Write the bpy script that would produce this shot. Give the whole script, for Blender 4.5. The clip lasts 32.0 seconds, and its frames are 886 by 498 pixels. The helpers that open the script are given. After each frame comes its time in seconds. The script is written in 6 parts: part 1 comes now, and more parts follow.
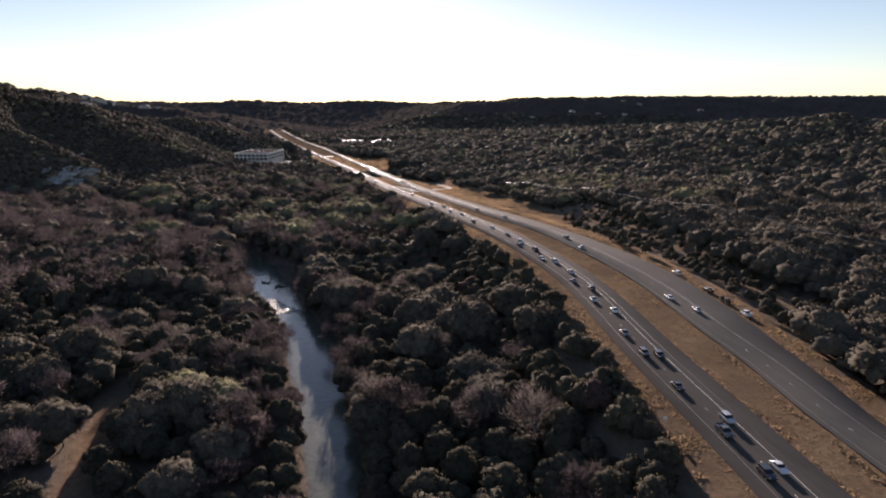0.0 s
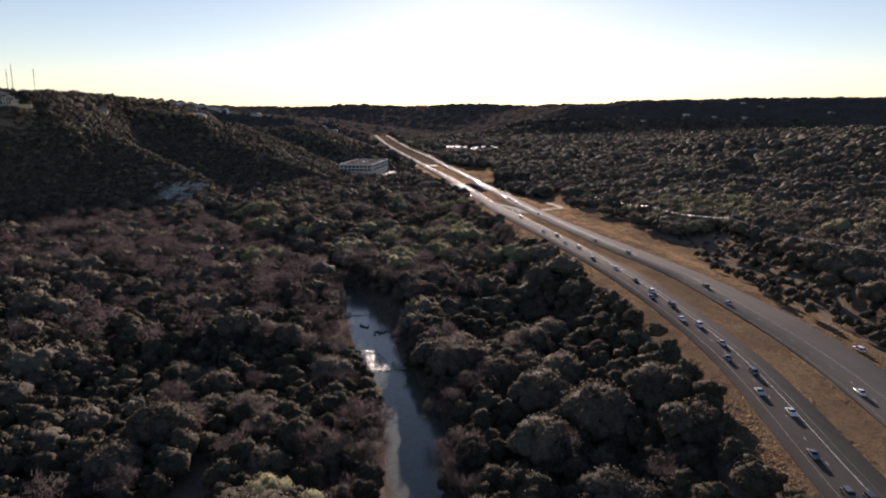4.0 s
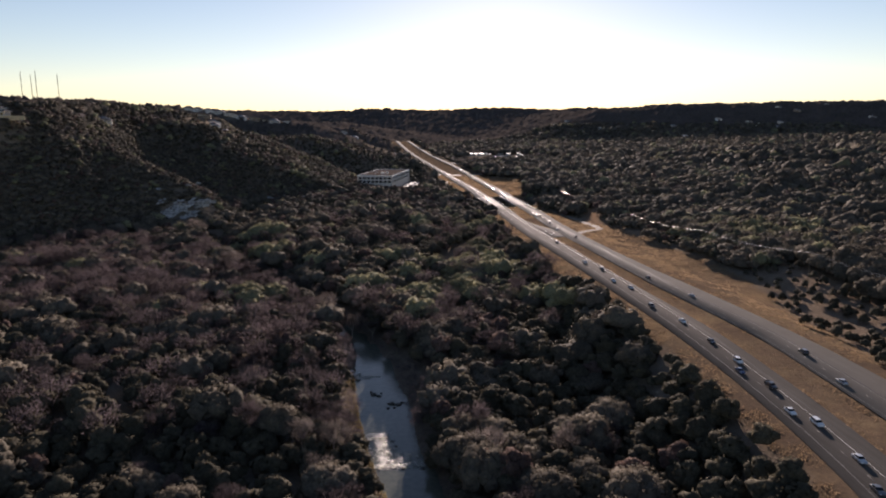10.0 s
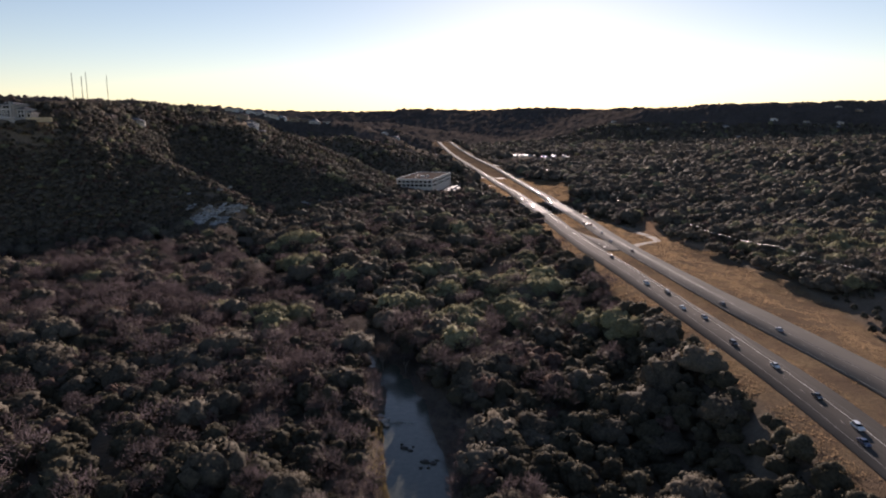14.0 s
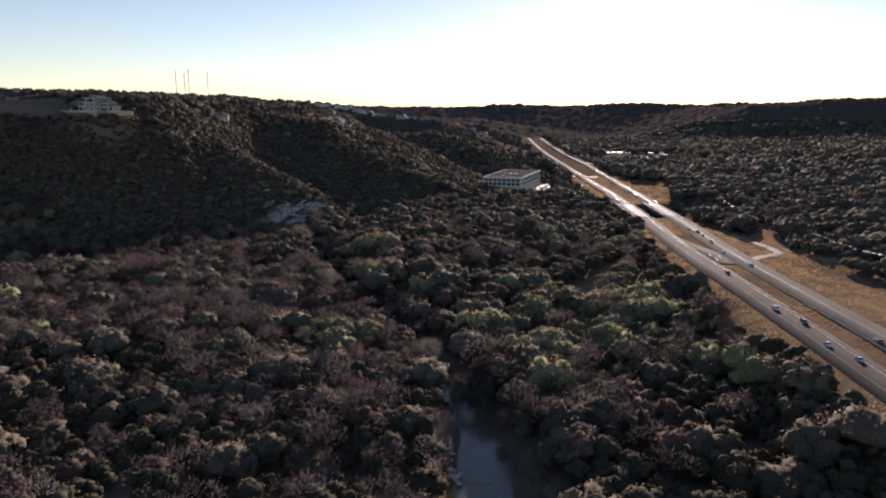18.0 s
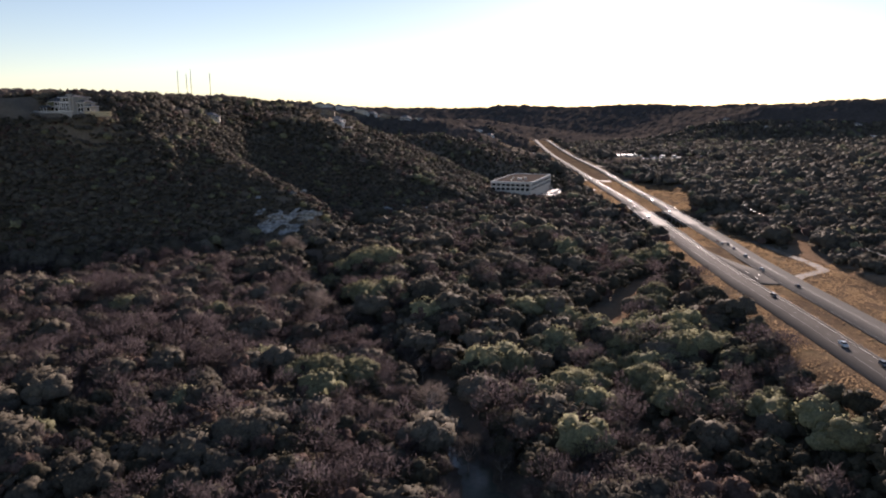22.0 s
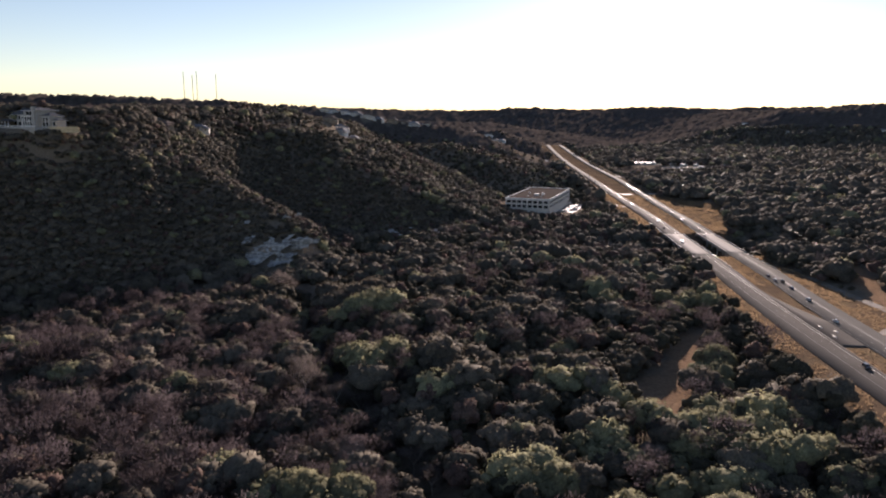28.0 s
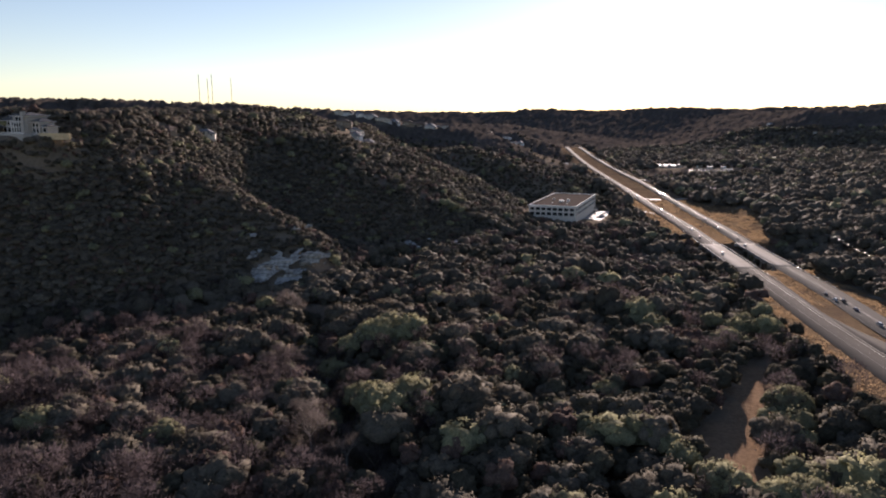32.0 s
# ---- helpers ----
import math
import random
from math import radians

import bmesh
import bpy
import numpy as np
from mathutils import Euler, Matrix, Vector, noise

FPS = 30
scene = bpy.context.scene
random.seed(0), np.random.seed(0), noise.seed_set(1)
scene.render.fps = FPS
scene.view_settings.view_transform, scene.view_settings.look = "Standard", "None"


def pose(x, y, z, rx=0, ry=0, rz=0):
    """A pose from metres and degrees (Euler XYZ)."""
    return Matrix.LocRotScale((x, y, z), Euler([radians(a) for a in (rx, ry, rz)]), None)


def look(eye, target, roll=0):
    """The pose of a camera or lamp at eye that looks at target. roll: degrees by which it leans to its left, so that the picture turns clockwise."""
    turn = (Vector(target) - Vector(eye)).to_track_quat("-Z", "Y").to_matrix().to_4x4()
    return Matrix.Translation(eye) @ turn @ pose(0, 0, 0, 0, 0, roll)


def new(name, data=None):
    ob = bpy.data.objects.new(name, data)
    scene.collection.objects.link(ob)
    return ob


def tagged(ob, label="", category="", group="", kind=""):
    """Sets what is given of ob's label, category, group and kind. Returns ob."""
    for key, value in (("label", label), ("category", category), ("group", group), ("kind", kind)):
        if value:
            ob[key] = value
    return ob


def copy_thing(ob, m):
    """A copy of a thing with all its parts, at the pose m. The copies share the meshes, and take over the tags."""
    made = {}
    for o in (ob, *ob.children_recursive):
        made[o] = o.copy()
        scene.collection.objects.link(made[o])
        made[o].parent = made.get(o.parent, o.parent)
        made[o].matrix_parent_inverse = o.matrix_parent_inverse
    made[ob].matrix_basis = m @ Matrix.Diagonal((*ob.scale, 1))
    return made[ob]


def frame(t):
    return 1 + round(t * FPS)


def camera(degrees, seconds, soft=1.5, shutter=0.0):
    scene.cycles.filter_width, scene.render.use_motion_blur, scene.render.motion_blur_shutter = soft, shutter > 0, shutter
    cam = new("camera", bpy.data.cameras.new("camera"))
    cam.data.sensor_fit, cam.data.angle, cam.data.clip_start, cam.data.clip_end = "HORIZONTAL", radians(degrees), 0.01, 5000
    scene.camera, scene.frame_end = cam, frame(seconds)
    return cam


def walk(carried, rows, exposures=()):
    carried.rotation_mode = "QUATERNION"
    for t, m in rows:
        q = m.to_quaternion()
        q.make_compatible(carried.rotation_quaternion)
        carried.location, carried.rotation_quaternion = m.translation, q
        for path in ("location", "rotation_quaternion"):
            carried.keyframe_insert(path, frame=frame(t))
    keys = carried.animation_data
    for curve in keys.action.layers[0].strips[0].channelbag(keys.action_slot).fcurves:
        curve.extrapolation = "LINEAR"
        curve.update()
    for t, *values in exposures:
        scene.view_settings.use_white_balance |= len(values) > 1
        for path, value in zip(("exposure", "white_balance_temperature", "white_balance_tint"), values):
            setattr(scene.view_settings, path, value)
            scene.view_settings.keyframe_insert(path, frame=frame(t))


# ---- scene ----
# A low sun over a wooded valley with a creek and a divided highway.
cam = camera(64.6, 32.0, soft=2.0)
# seconds, x, y, z, yaw (left), pitch (up), roll in degrees
PATH = [
    (0.0, -0.00, 0.00, 88.73, -15.447, -10.844, 0.368),
    (0.5, 0.07, 5.42, 90.57, -15.397, -10.879, 0.300),
    (1.0, 0.17, 10.87, 92.40, -12.578, -10.881, 0.222),
    (1.5, 0.41, 16.25, 94.16, -12.265, -10.895, 0.133),
    (2.0, 0.79, 21.58, 95.84, -11.412, -10.894, 0.126),
    (2.5, 1.17, 26.94, 97.47, -11.372, -10.866, 0.061),
    (3.0, 1.77, 32.32, 99.03, -7.199, -10.845, 0.054),
    (3.5, 2.39, 37.70, 100.53, -7.158, -10.822, 0.075),
    (5.5, 4.46, 59.60, 105.97, -7.029, -10.742, 0.066),
    (6.0, 4.79, 64.99, 107.04, -7.013, -10.718, 0.024),
    (6.5, 5.10, 70.29, 107.61, -6.953, -10.686, -0.028),
    (7.0, 5.44, 75.49, 107.76, -6.871, -10.694, -0.060),
    (7.5, 5.73, 80.76, 107.78, -6.725, -10.669, -0.082),
    (8.0, 6.11, 86.13, 107.89, -5.460, -10.635, -0.084),
    (8.5, 6.57, 91.61, 108.10, -5.411, -10.594, -0.099),
    (9.0, 7.11, 97.15, 108.40, -5.366, -10.573, -0.083),
    (9.5, 7.66, 102.79, 108.75, -5.318, -10.557, -0.057),
    (10.0, 8.21, 108.45, 109.14, -5.296, -10.556, -0.079),
    (10.5, 8.65, 114.11, 109.53, -5.284, -10.555, -0.078),
    (11.0, 8.95, 119.70, 109.82, -4.547, -10.576, -0.078),
    (11.5, 9.26, 125.25, 110.12, -2.864, -10.570, -0.035),
    (12.0, 9.58, 130.71, 110.38, -2.517, -10.567, -0.019),
    (12.5, 9.95, 136.24, 110.50, -2.511, -10.581, -0.049),
    (13.0, 10.32, 141.85, 110.51, -2.508, -10.555, -0.063),
    (13.5, 10.65, 147.60, 110.50, -2.509, -10.534, -0.084),
    (14.0, 10.93, 153.43, 110.47, -1.891, -10.550, -0.102),
    (14.5, 11.24, 159.18, 110.39, -0.364, -10.584, -0.156),
    (15.0, 11.45, 164.96, 110.39, 1.175, -10.632, -0.143),
    (15.5, 11.52, 170.90, 110.33, 2.616, -10.671, -0.052),
    (17.5, 11.66, 194.91, 109.29, 5.202, -10.847, -0.046),
    (18.0, 11.38, 201.21, 109.15, 5.277, -10.884, -0.010),
    (18.5, 10.92, 207.71, 109.08, 5.326, -10.920, -0.014),
    (19.0, 10.32, 214.21, 109.06, 5.364, -10.919, -0.017),
    (19.5, 9.69, 220.62, 109.02, 5.390, -10.915, -0.015),
    (20.0, 9.03, 226.89, 108.84, 5.431, -10.867, -0.025),
    (20.5, 8.28, 233.07, 108.64, 5.498, -10.840, 0.042),
    (21.0, 7.40, 239.19, 108.56, 5.529, -10.832, 0.020),
    (21.5, 6.51, 245.26, 108.64, 5.571, -10.788, 0.014),
    (22.0, 5.74, 251.40, 108.86, 5.639, -10.780, 0.010),
    (22.5, 5.03, 257.61, 109.21, 5.716, -10.781, -0.009),
    (23.0, 4.29, 264.00, 109.74, 5.797, -10.770, -0.062),
    (23.5, 3.50, 270.36, 110.30, 5.856, -10.798, -0.049),
    (24.0, 2.69, 276.57, 110.95, 5.901, -10.791, -0.037),
    (24.5, 1.73, 282.62, 111.76, 5.955, -10.821, -0.021),
    (25.0, 0.72, 288.55, 112.72, 5.983, -10.833, -0.025),
    (25.5, -0.16, 294.29, 113.88, 6.024, -10.846, 0.015),
    (27.5, -3.04, 316.34, 118.91, 6.209, -10.782, 0.165),
    (28.0, -3.97, 321.74, 119.80, 6.305, -10.735, 0.165),
    (28.5, -4.98, 327.07, 120.33, 6.497, -10.702, 0.085),
    (29.0, -6.07, 332.38, 120.56, 6.702, -10.688, 0.038),
    (29.5, -7.19, 337.76, 120.72, 6.881, -10.654, 0.053),
    (30.0, -8.33, 343.20, 120.86, 7.075, -10.637, 0.058),
    (30.5, -9.44, 348.61, 120.94, 7.223, -10.617, -0.002),
    (31.0, -10.59, 353.91, 120.91, 7.348, -10.595, -0.033),
    (31.5, -11.86, 359.17, 120.88, 7.459, -10.610, -0.102),
    (32.0, -13.21, 364.31, 120.85, 7.585, -10.600, -0.162),
]


def eye_pose(x, y, z, yaw, pitch, roll):
    return pose(x, y, z, 90 + pitch, 0, yaw) @ pose(0, 0, 0, 0, 0, roll)


walk(cam, [(r[0], eye_pose(*r[1:])) for r in PATH], [(0.0, 1.36, 6500, 25), (5.0, 1.22, 6500, 25), (15.0, 1.2, 6500, 25), (19.0, 1.44, 6500, 25), (29.0, 1.5, 6500, 25), (32.0, 1.5, 6500, 25)])

# ---- light ----
SUN_AZ, SUN_EL = 10.0, 11.0      # degrees right of +y, degrees up
world = bpy.data.worlds.new("World")
scene.world = world
world.use_nodes = True
wn = world.node_tree.nodes
sky = wn.new("ShaderNodeTexSky")
sky.sky_type = 'NISHITA'
sky.sun_disc = False
sky.sun_elevation = radians(SUN_EL)
sky.sun_rotation = radians(SUN_AZ)
sky.altitude = 200
sky.air_density = 0.85
sky.dust_density = 0.08
sky.ozone_density = 1.0
world.node_tree.links.new(sky.outputs[0], wn["Background"].inputs[0])
wn["Background"].inputs[1].default_value = 0.05

sun = new("sun", bpy.data.lights.new("sun", 'SUN'))
sun.data.energy = 4.4
sun.data.angle = radians(0.53)
sun.data.color = (1.0, 0.88, 0.75)
sun_dir = Vector((math.sin(radians(SUN_AZ)) * math.cos(radians(SUN_EL)),
                  math.cos(radians(SUN_AZ)) * math.cos(radians(SUN_EL)), math.sin(radians(SUN_EL))))
sun.matrix_world = look(sun_dir * 3000, (0, 0, 0))


# ---- materials ----
class Mat:
    """A node material: m.n(type, **inputs) adds a node, m.link joins two sockets."""

    def __init__(self, name, rough=0.8, metal=0.0, spec=0.1):
        self.m = bpy.data.materials.new(name)
        self.m.use_nodes = True
        self.t = self.m.node_tree
        self.b = self.t.nodes["Principled BSDF"]
        self.b.inputs["Roughness"].default_value = rough
        self.b.inputs["Metallic"].default_value = metal
        self.b.inputs["Specular IOR Level"].default_value = spec

    def n(self, kind, **ins):
        node = self.t.nodes.new(kind)
        for k, v in ins.items():
            node.inputs[k.replace("_", " ")].default_value = v
        return node

    def link(self, a, b):
        self.t.links.new(a, b)

    def coords(self, scale=(1, 1, 1), space="Object"):
        tc = self.n("ShaderNodeTexCoord")
        mp = self.n("ShaderNodeMapping", Scale=scale)
        self.link(tc.outputs[space], mp.inputs[0])
        return mp.outputs[0]

    def noise(self, scale, detail=3.0, vec=None, rough=0.6):
        nz = self.n("ShaderNodeTexNoise", Scale=scale, Detail=detail, Roughness=rough)
        self.link(vec or self.coords(), nz.inputs["Vector"])
        return nz.outputs["Fac"]

    def ramp(self, fac, stops):
        r = self.n("ShaderNodeValToRGB")
        el = r.color_ramp.elements
        while len(el) < len(stops):
            el.new(0.5)
        for e, (p, c) in zip(el, stops):
            e.position, e.color = p, (*c, 1)
        self.link(fac, r.inputs[0])
        return r.outputs[0]

    def mix(self, fac, a, b, kind='MIX'):
        x = self.t.nodes.new("ShaderNodeMix")
        x.data_type, x.blend_type = 'RGBA', kind
        for s, v in ((x.inputs[0], fac), (x.inputs[6], a), (x.inputs[7], b)):
            if hasattr(v, "is_linked"):
                self.link(v, s)
            elif isinstance(v, tuple):
                s.default_value = (*v, 1)
            else:
                s.default_value = v
        return x.outputs[2]

    def base(self, col):
        if isinstance(col, tuple):
            self.b.inputs["Base Color"].default_value = (*col, 1)
        else:
            self.link(col, self.b.inputs["Base Color"])
        return self

    def bump(self, height, strength=0.5, dist=0.1):
        bp = self.n("ShaderNodeBump", Strength=strength, Distance=dist)
        self.link(height, bp.inputs["Height"])
        self.link(bp.outputs[0], self.b.inputs["Normal"])
        return self


def plain(name, col, rough=0.7, metal=0.0, vary=0.15, scale=3.0, spec=0.06):
    """A plain surface with faint stains at two scales."""
    m = Mat(name, rough, metal, spec)
    a = m.noise(scale, 4)
    b = m.noise(scale * 9, 2)
    dark = tuple(c * (1 - vary) for c in col)
    light = tuple(min(1, c * (1 + vary)) for c in col)
    c1 = m.ramp(a, [(0.3, dark), (0.7, light)])
    c2 = m.mix(0.25, c1, m.ramp(b, [(0.3, dark), (0.7, light)]))
    m.base(c2).bump(b, 0.15, 0.02)
    return m.m


def foliage(name, dark, light, trans=0.35, grain=1.1):
    """Leaves: tone differs from tree to tree and from spray to spray, some light comes through."""
    m = Mat(name, 0.85, 0.0, 0.03)
    at = m.n("ShaderNodeAttribute")
    at.attribute_name = "tint"
    obi = m.n("ShaderNodeObjectInfo")
    add = m.n("ShaderNodeMath")
    m.link(at.outputs["Fac"], add.inputs[0])
    m.link(obi.outputs["Random"], add.inputs[1])
    fr = m.n("ShaderNodeMath")
    fr.operation = 'FRACT'
    m.link(add.outputs[0], fr.inputs[0])
    tree = m.ramp(fr.outputs[0], [(0.0, dark), (0.55, tuple((a + b) / 2 for a, b in zip(dark, light))), (1.0, light)])
    spray = m.noise(grain, 3)
    fine = m.noise(grain * 4.5, 2)
    col = m.mix(1.0, tree, m.ramp(spray, [(0.32, (0.66, 0.68, 0.70)), (0.68, (1.3, 1.28, 1.22))]), 'MULTIPLY')
    col = m.mix(1.0, col, m.ramp(fine, [(0.3, (0.7, 0.7, 0.7)), (0.7, (1.28, 1.28, 1.28))]), 'MULTIPLY')
    m.base(col)
    m.bump(fine, 0.35, 0.25)
    if trans:
        tr = m.n("ShaderNodeBsdfTranslucent")
        m.link(col, tr.inputs[0])
        mx = m.n("ShaderNodeMixShader", Fac=trans)
        out = m.t.nodes["Material Output"]
        m.link(m.b.outputs[0], mx.inputs[1])
        m.link(tr.outputs[0], mx.inputs[2])
        m.link(mx.outputs[0], out.inputs[0])
    return m.m


M_JUNIPER = foliage("juniper_leaves", (0.068, 0.061, 0.044), (0.120, 0.107, 0.076), 0.34)
M_OAK = foliage("oak_leaves", (0.102, 0.089, 0.070), (0.180, 0.157, 0.124), 0.36)
# lighter copy of the oak leaves: the sunlit look is put into the colour
M_SUNLITOAK = foliage("sunlit_tone_oak_leaves", (0.180, 0.173, 0.105), (0.318, 0.304, 0.182), 0.4)
M_TWIG = foliage("bare_twigs", (0.082, 0.067, 0.073), (0.140, 0.114, 0.124), 0.4)
M_RUST = foliage("rust_leaves", (0.120, 0.080, 0.068), (0.190, 0.130, 0.106), 0.36)
M_PALETWIG = foliage("pale_twigs", (0.130, 0.110, 0.104), (0.215, 0.184, 0.172), 0.4)
M_BARK = plain("bark", (0.11, 0.09, 0.075), 0.9, vary=0.35, scale=2)
M_PALEBARK = plain("pale_bark", (0.36, 0.32, 0.28), 0.85, vary=0.3, scale=2)


def ground_material():
    m = Mat("ground", 0.97, 0.0, 0.0)
    at = m.n("ShaderNodeAttribute")
    at.attribute_name = "cover"
    sep = m.n("ShaderNodeSeparateColor")
    m.link(at.outputs["Color"], sep.inputs[0])
    n1, n2, n3 = m.noise(0.06, 4), m.noise(0.6, 4), m.noise(4.0, 3)
    litter = m.mix(0.5, m.ramp(n2, [(0.3, (0.14, 0.115, 0.09)), (0.7, (0.26, 0.21, 0.165))]),
                   m.ramp(n1, [(0.35, (0.12, 0.108, 0.082)), (0.7, (0.23, 0.19, 0.145))]))
    n4 = m.noise(0.022, 3)
    grass = m.mix(0.5, m.ramp(n1, [(0.32, (0.128, 0.084, 0.064)), (0.5, (0.214, 0.150, 0.099)), (0.70, (0.300, 0.222, 0.128))]),
                  m.ramp(n2, [(0.3, (0.084, 0.057, 0.042)), (0.7, (0.285, 0.194, 0.112))]))
    grass = m.mix(m.ramp(n3, [(0.45, (0, 0, 0)), (0.62, (0.5, 0.5, 0.5))]), grass, (0.15, 0.124, 0.078))
    grass = m.mix(m.ramp(n4, [(0.42, (0, 0, 0)), (0.58, (0.45, 0.45, 0.45))]), grass, (0.105, 0.078, 0.060))
    dirt = m.ramp(n2, [(0.3, (0.22, 0.142, 0.090)), (0.7, (0.35, 0.235, 0.15))])
    rock = m.ramp(n2, [(0.3, (0.24, 0.22, 0.20)), (0.7, (0.5, 0.47, 0.43))])
    c = m.mix(sep.outputs[0], litter, grass)
    c = m.mix(sep.outputs[1], c, dirt)
    c = m.mix(sep.outputs[2], c, rock)
    m.base(c)
    add = m.n("ShaderNodeMath")
    m.link(n2, add.inputs[0])
    m.link(n3, add.inputs[1])
    m.bump(add.outputs[0], 0.9, 0.5)
    return m.m


def far_wood_material():
    m = Mat("far_canopy", 0.95, 0.0, 0.0)
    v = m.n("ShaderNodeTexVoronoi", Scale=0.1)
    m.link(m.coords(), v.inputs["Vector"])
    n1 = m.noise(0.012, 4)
    # crown-sized cells, darker at their edges: shade between crowns painted into the colour
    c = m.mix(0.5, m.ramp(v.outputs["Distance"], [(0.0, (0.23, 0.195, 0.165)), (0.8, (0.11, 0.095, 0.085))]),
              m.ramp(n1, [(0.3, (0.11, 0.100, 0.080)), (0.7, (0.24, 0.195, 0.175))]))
    m.base(c)
    tr = m.n("ShaderNodeBsdfTranslucent")
    m.link(c, tr.inputs[0])
    mx = m.n("ShaderNodeMixShader", Fac=0.45)
    m.link(m.b.outputs[0], mx.inputs[1])
    m.link(tr.outputs[0], mx.inputs[2])
    m.link(mx.outputs[0], m.t.nodes["Material Output"].inputs[0])
    return m.m


def asphalt(name, lo, hi, rough):
    m = Mat(name, rough, 0.0, 0.008)
    streak = m.noise(1.0, 3, m.coords((0.9, 0.02, 1)))
    fine = m.noise(6.0, 4)
    patch = m.noise(0.05, 3)
    c = m.mix(0.4, m.ramp(streak, [(0.3, lo), (0.7, hi)]), m.ramp(patch, [(0.35, lo), (0.65, hi)]))
    c = m.mix(0.2, c, m.ramp(fine, [(0.3, lo), (0.7, hi)]))
    m.base(c).bump(fine, 0.25, 0.03)
    rr = m.ramp(streak, [(0.3, (rough - 0.06,) * 3), (0.7, (rough + 0.08,) * 3)])
    m.link(rr, m.b.inputs["Roughness"])
    return m.m


M_GROUND = ground_material()
M_FAR = far_wood_material()
M_ASPHALT = asphalt("asphalt", (0.070, 0.064, 0.057), (0.110, 0.102, 0.091), 0.9)
M_OLDASPHALT = asphalt("weathered_asphalt", (0.100, 0.094, 0.084), (0.140, 0.132, 0.119), 0.9)
M_CONCRETE = plain("concrete", (0.42, 0.39, 0.35), 0.75, vary=0.2, scale=0.6)
M_WORN = plain("worn_road_paint", (0.24, 0.23, 0.215), 0.7, vary=0.3)
M_LINE = plain("road_paint", (0.78, 0.76, 0.70), 0.6, vary=0.12)


def water_material(name, rough, ripple, dist, fine=1.6):
    m = Mat(name, rough, 0.0, 0.5)
    n1, n2 = m.noise(0.5, 4), m.noise(fine, 4)
    m.base(m.ramp(n1, [(0.3, (0.085, 0.095, 0.080)), (0.7, (0.135, 0.140, 0.110))]))
    m.bump(n2, ripple, dist)
    m.b.inputs["IOR"].default_value = 1.33
    return m.m


M_WATER = water_material("creek_water", 0.12, 0.25, 0.08)
M_RAPID = water_material("broken_water", 0.30, 0.5, 0.14, 5.0)

# ---- helpers for meshes ----


def part(name, bm, material, parent=None, label=""):
    """Links a bmesh as one mesh object, under a thing or a part."""
    me = bpy.data.meshes.new(name)
    bm.to_mesh(me)
    bm.free()
    me.materials.append(material)
    ob = new(name, me)
    ob.parent = parent
    return tagged(ob, label) if label else ob


def empty(name, m, label, category, group="", kind=""):
    ob = new(name)
    ob.empty_display_size = 1
    ob.matrix_world = m
    return tagged(ob, label, category, group, kind)


def raw_mesh(name, co, faces, material, smooth=False):
    """A mesh from an array of places and an array of faces of one size."""
    co, faces = np.asarray(co, np.float32), np.asarray(faces, np.int32)
    me = bpy.data.meshes.new(name)
    k = faces.shape[1]
    me.vertices.add(len(co))
    me.vertices.foreach_set("co", co.ravel())
    me.loops.add(faces.size)
    me.loops.foreach_set("vertex_index", faces.ravel())
    me.polygons.add(len(faces))
    me.polygons.foreach_set("loop_start", np.arange(len(faces), dtype=np.int32) * k)
    me.polygons.foreach_set("loop_total", np.full(len(faces), k, np.int32))
    if smooth:
        me.polygons.foreach_set("use_smooth", np.ones(len(faces), bool))
    me.update(calc_edges=True)
    me.validate()
    me.materials.append(material)
    return me


def box(bm, cx, cy, cz, sx, sy, sz, bevel=0.0, m=None):
    """A box by centre and sizes, with bevelled edges if asked."""
    r = bmesh.ops.create_cube(bm, size=1)
    for v in r["verts"]:
        v.co = Vector((cx + v.co.x * sx, cy + v.co.y * sy, cz + v.co.z * sz))
    if bevel:
        es = list({e for v in r["verts"] for e in v.link_edges})
        bmesh.ops.bevel(bm, geom=es, offset=bevel, segments=1, affect='EDGES')
    return bm


def smooth01(a):
    a = np.clip(a, 0, 1)
    return a * a * (3 - 2 * a)


# ---- the lie of the land ----
ROAD_Y = np.array([-400, -100, 0, 95, 171, 247, 342, 456, 570, 703, 770, 836, 950, 1064, 1110, 1216, 1330, 1406, 1634, 1800, 2000, 2200, 2400, 2520, 2700, 3400, 4700.])
ROAD_X = np.array([-60, 40, 74, 94.5, 108.5, 124.3, 133.3, 137.2, 139.2, 140, 141, 143.4, 145, 144.4, 143.4, 137.6, 131.2, 127.8, 115, 103.5, 92, 82.5, 76, 74, 72, 72, 72.])
ROAD_Z = np.array([14, 16.5, 18, 19.8, 22.0, 23.5, 23.5, 21.5, 18.4, 14.2, 12.1, 10.2, 8.0, 7.3, 7.55, 8.4, 9.5, 10.2, 13.4, 16.4, 21, 27, 32, 33, 24, 0, -10.])
CREEK_Y = np.array([-300, 0, 100, 156, 187, 219, 252, 287, 313, 356, 395, 430, 457, 475, 500, 545, 600, 680, 760])
CREEK_X = np.array([0, 12, 17, 17, 18, 19, 19.8, 19.5, 14, 8.6, 5.5, 2, -6, -11, -20, -42, -80, -120, -140.])
CREEK_W = np.array([7, 7, 6.5, 6, 6.2, 7, 8.8, 8.8, 8.5, 9.2, 9, 5.5, 4.6, 3.8, 3, 3, 3, 3, 3.])
BRIDGE = (905.0, 1022.0)


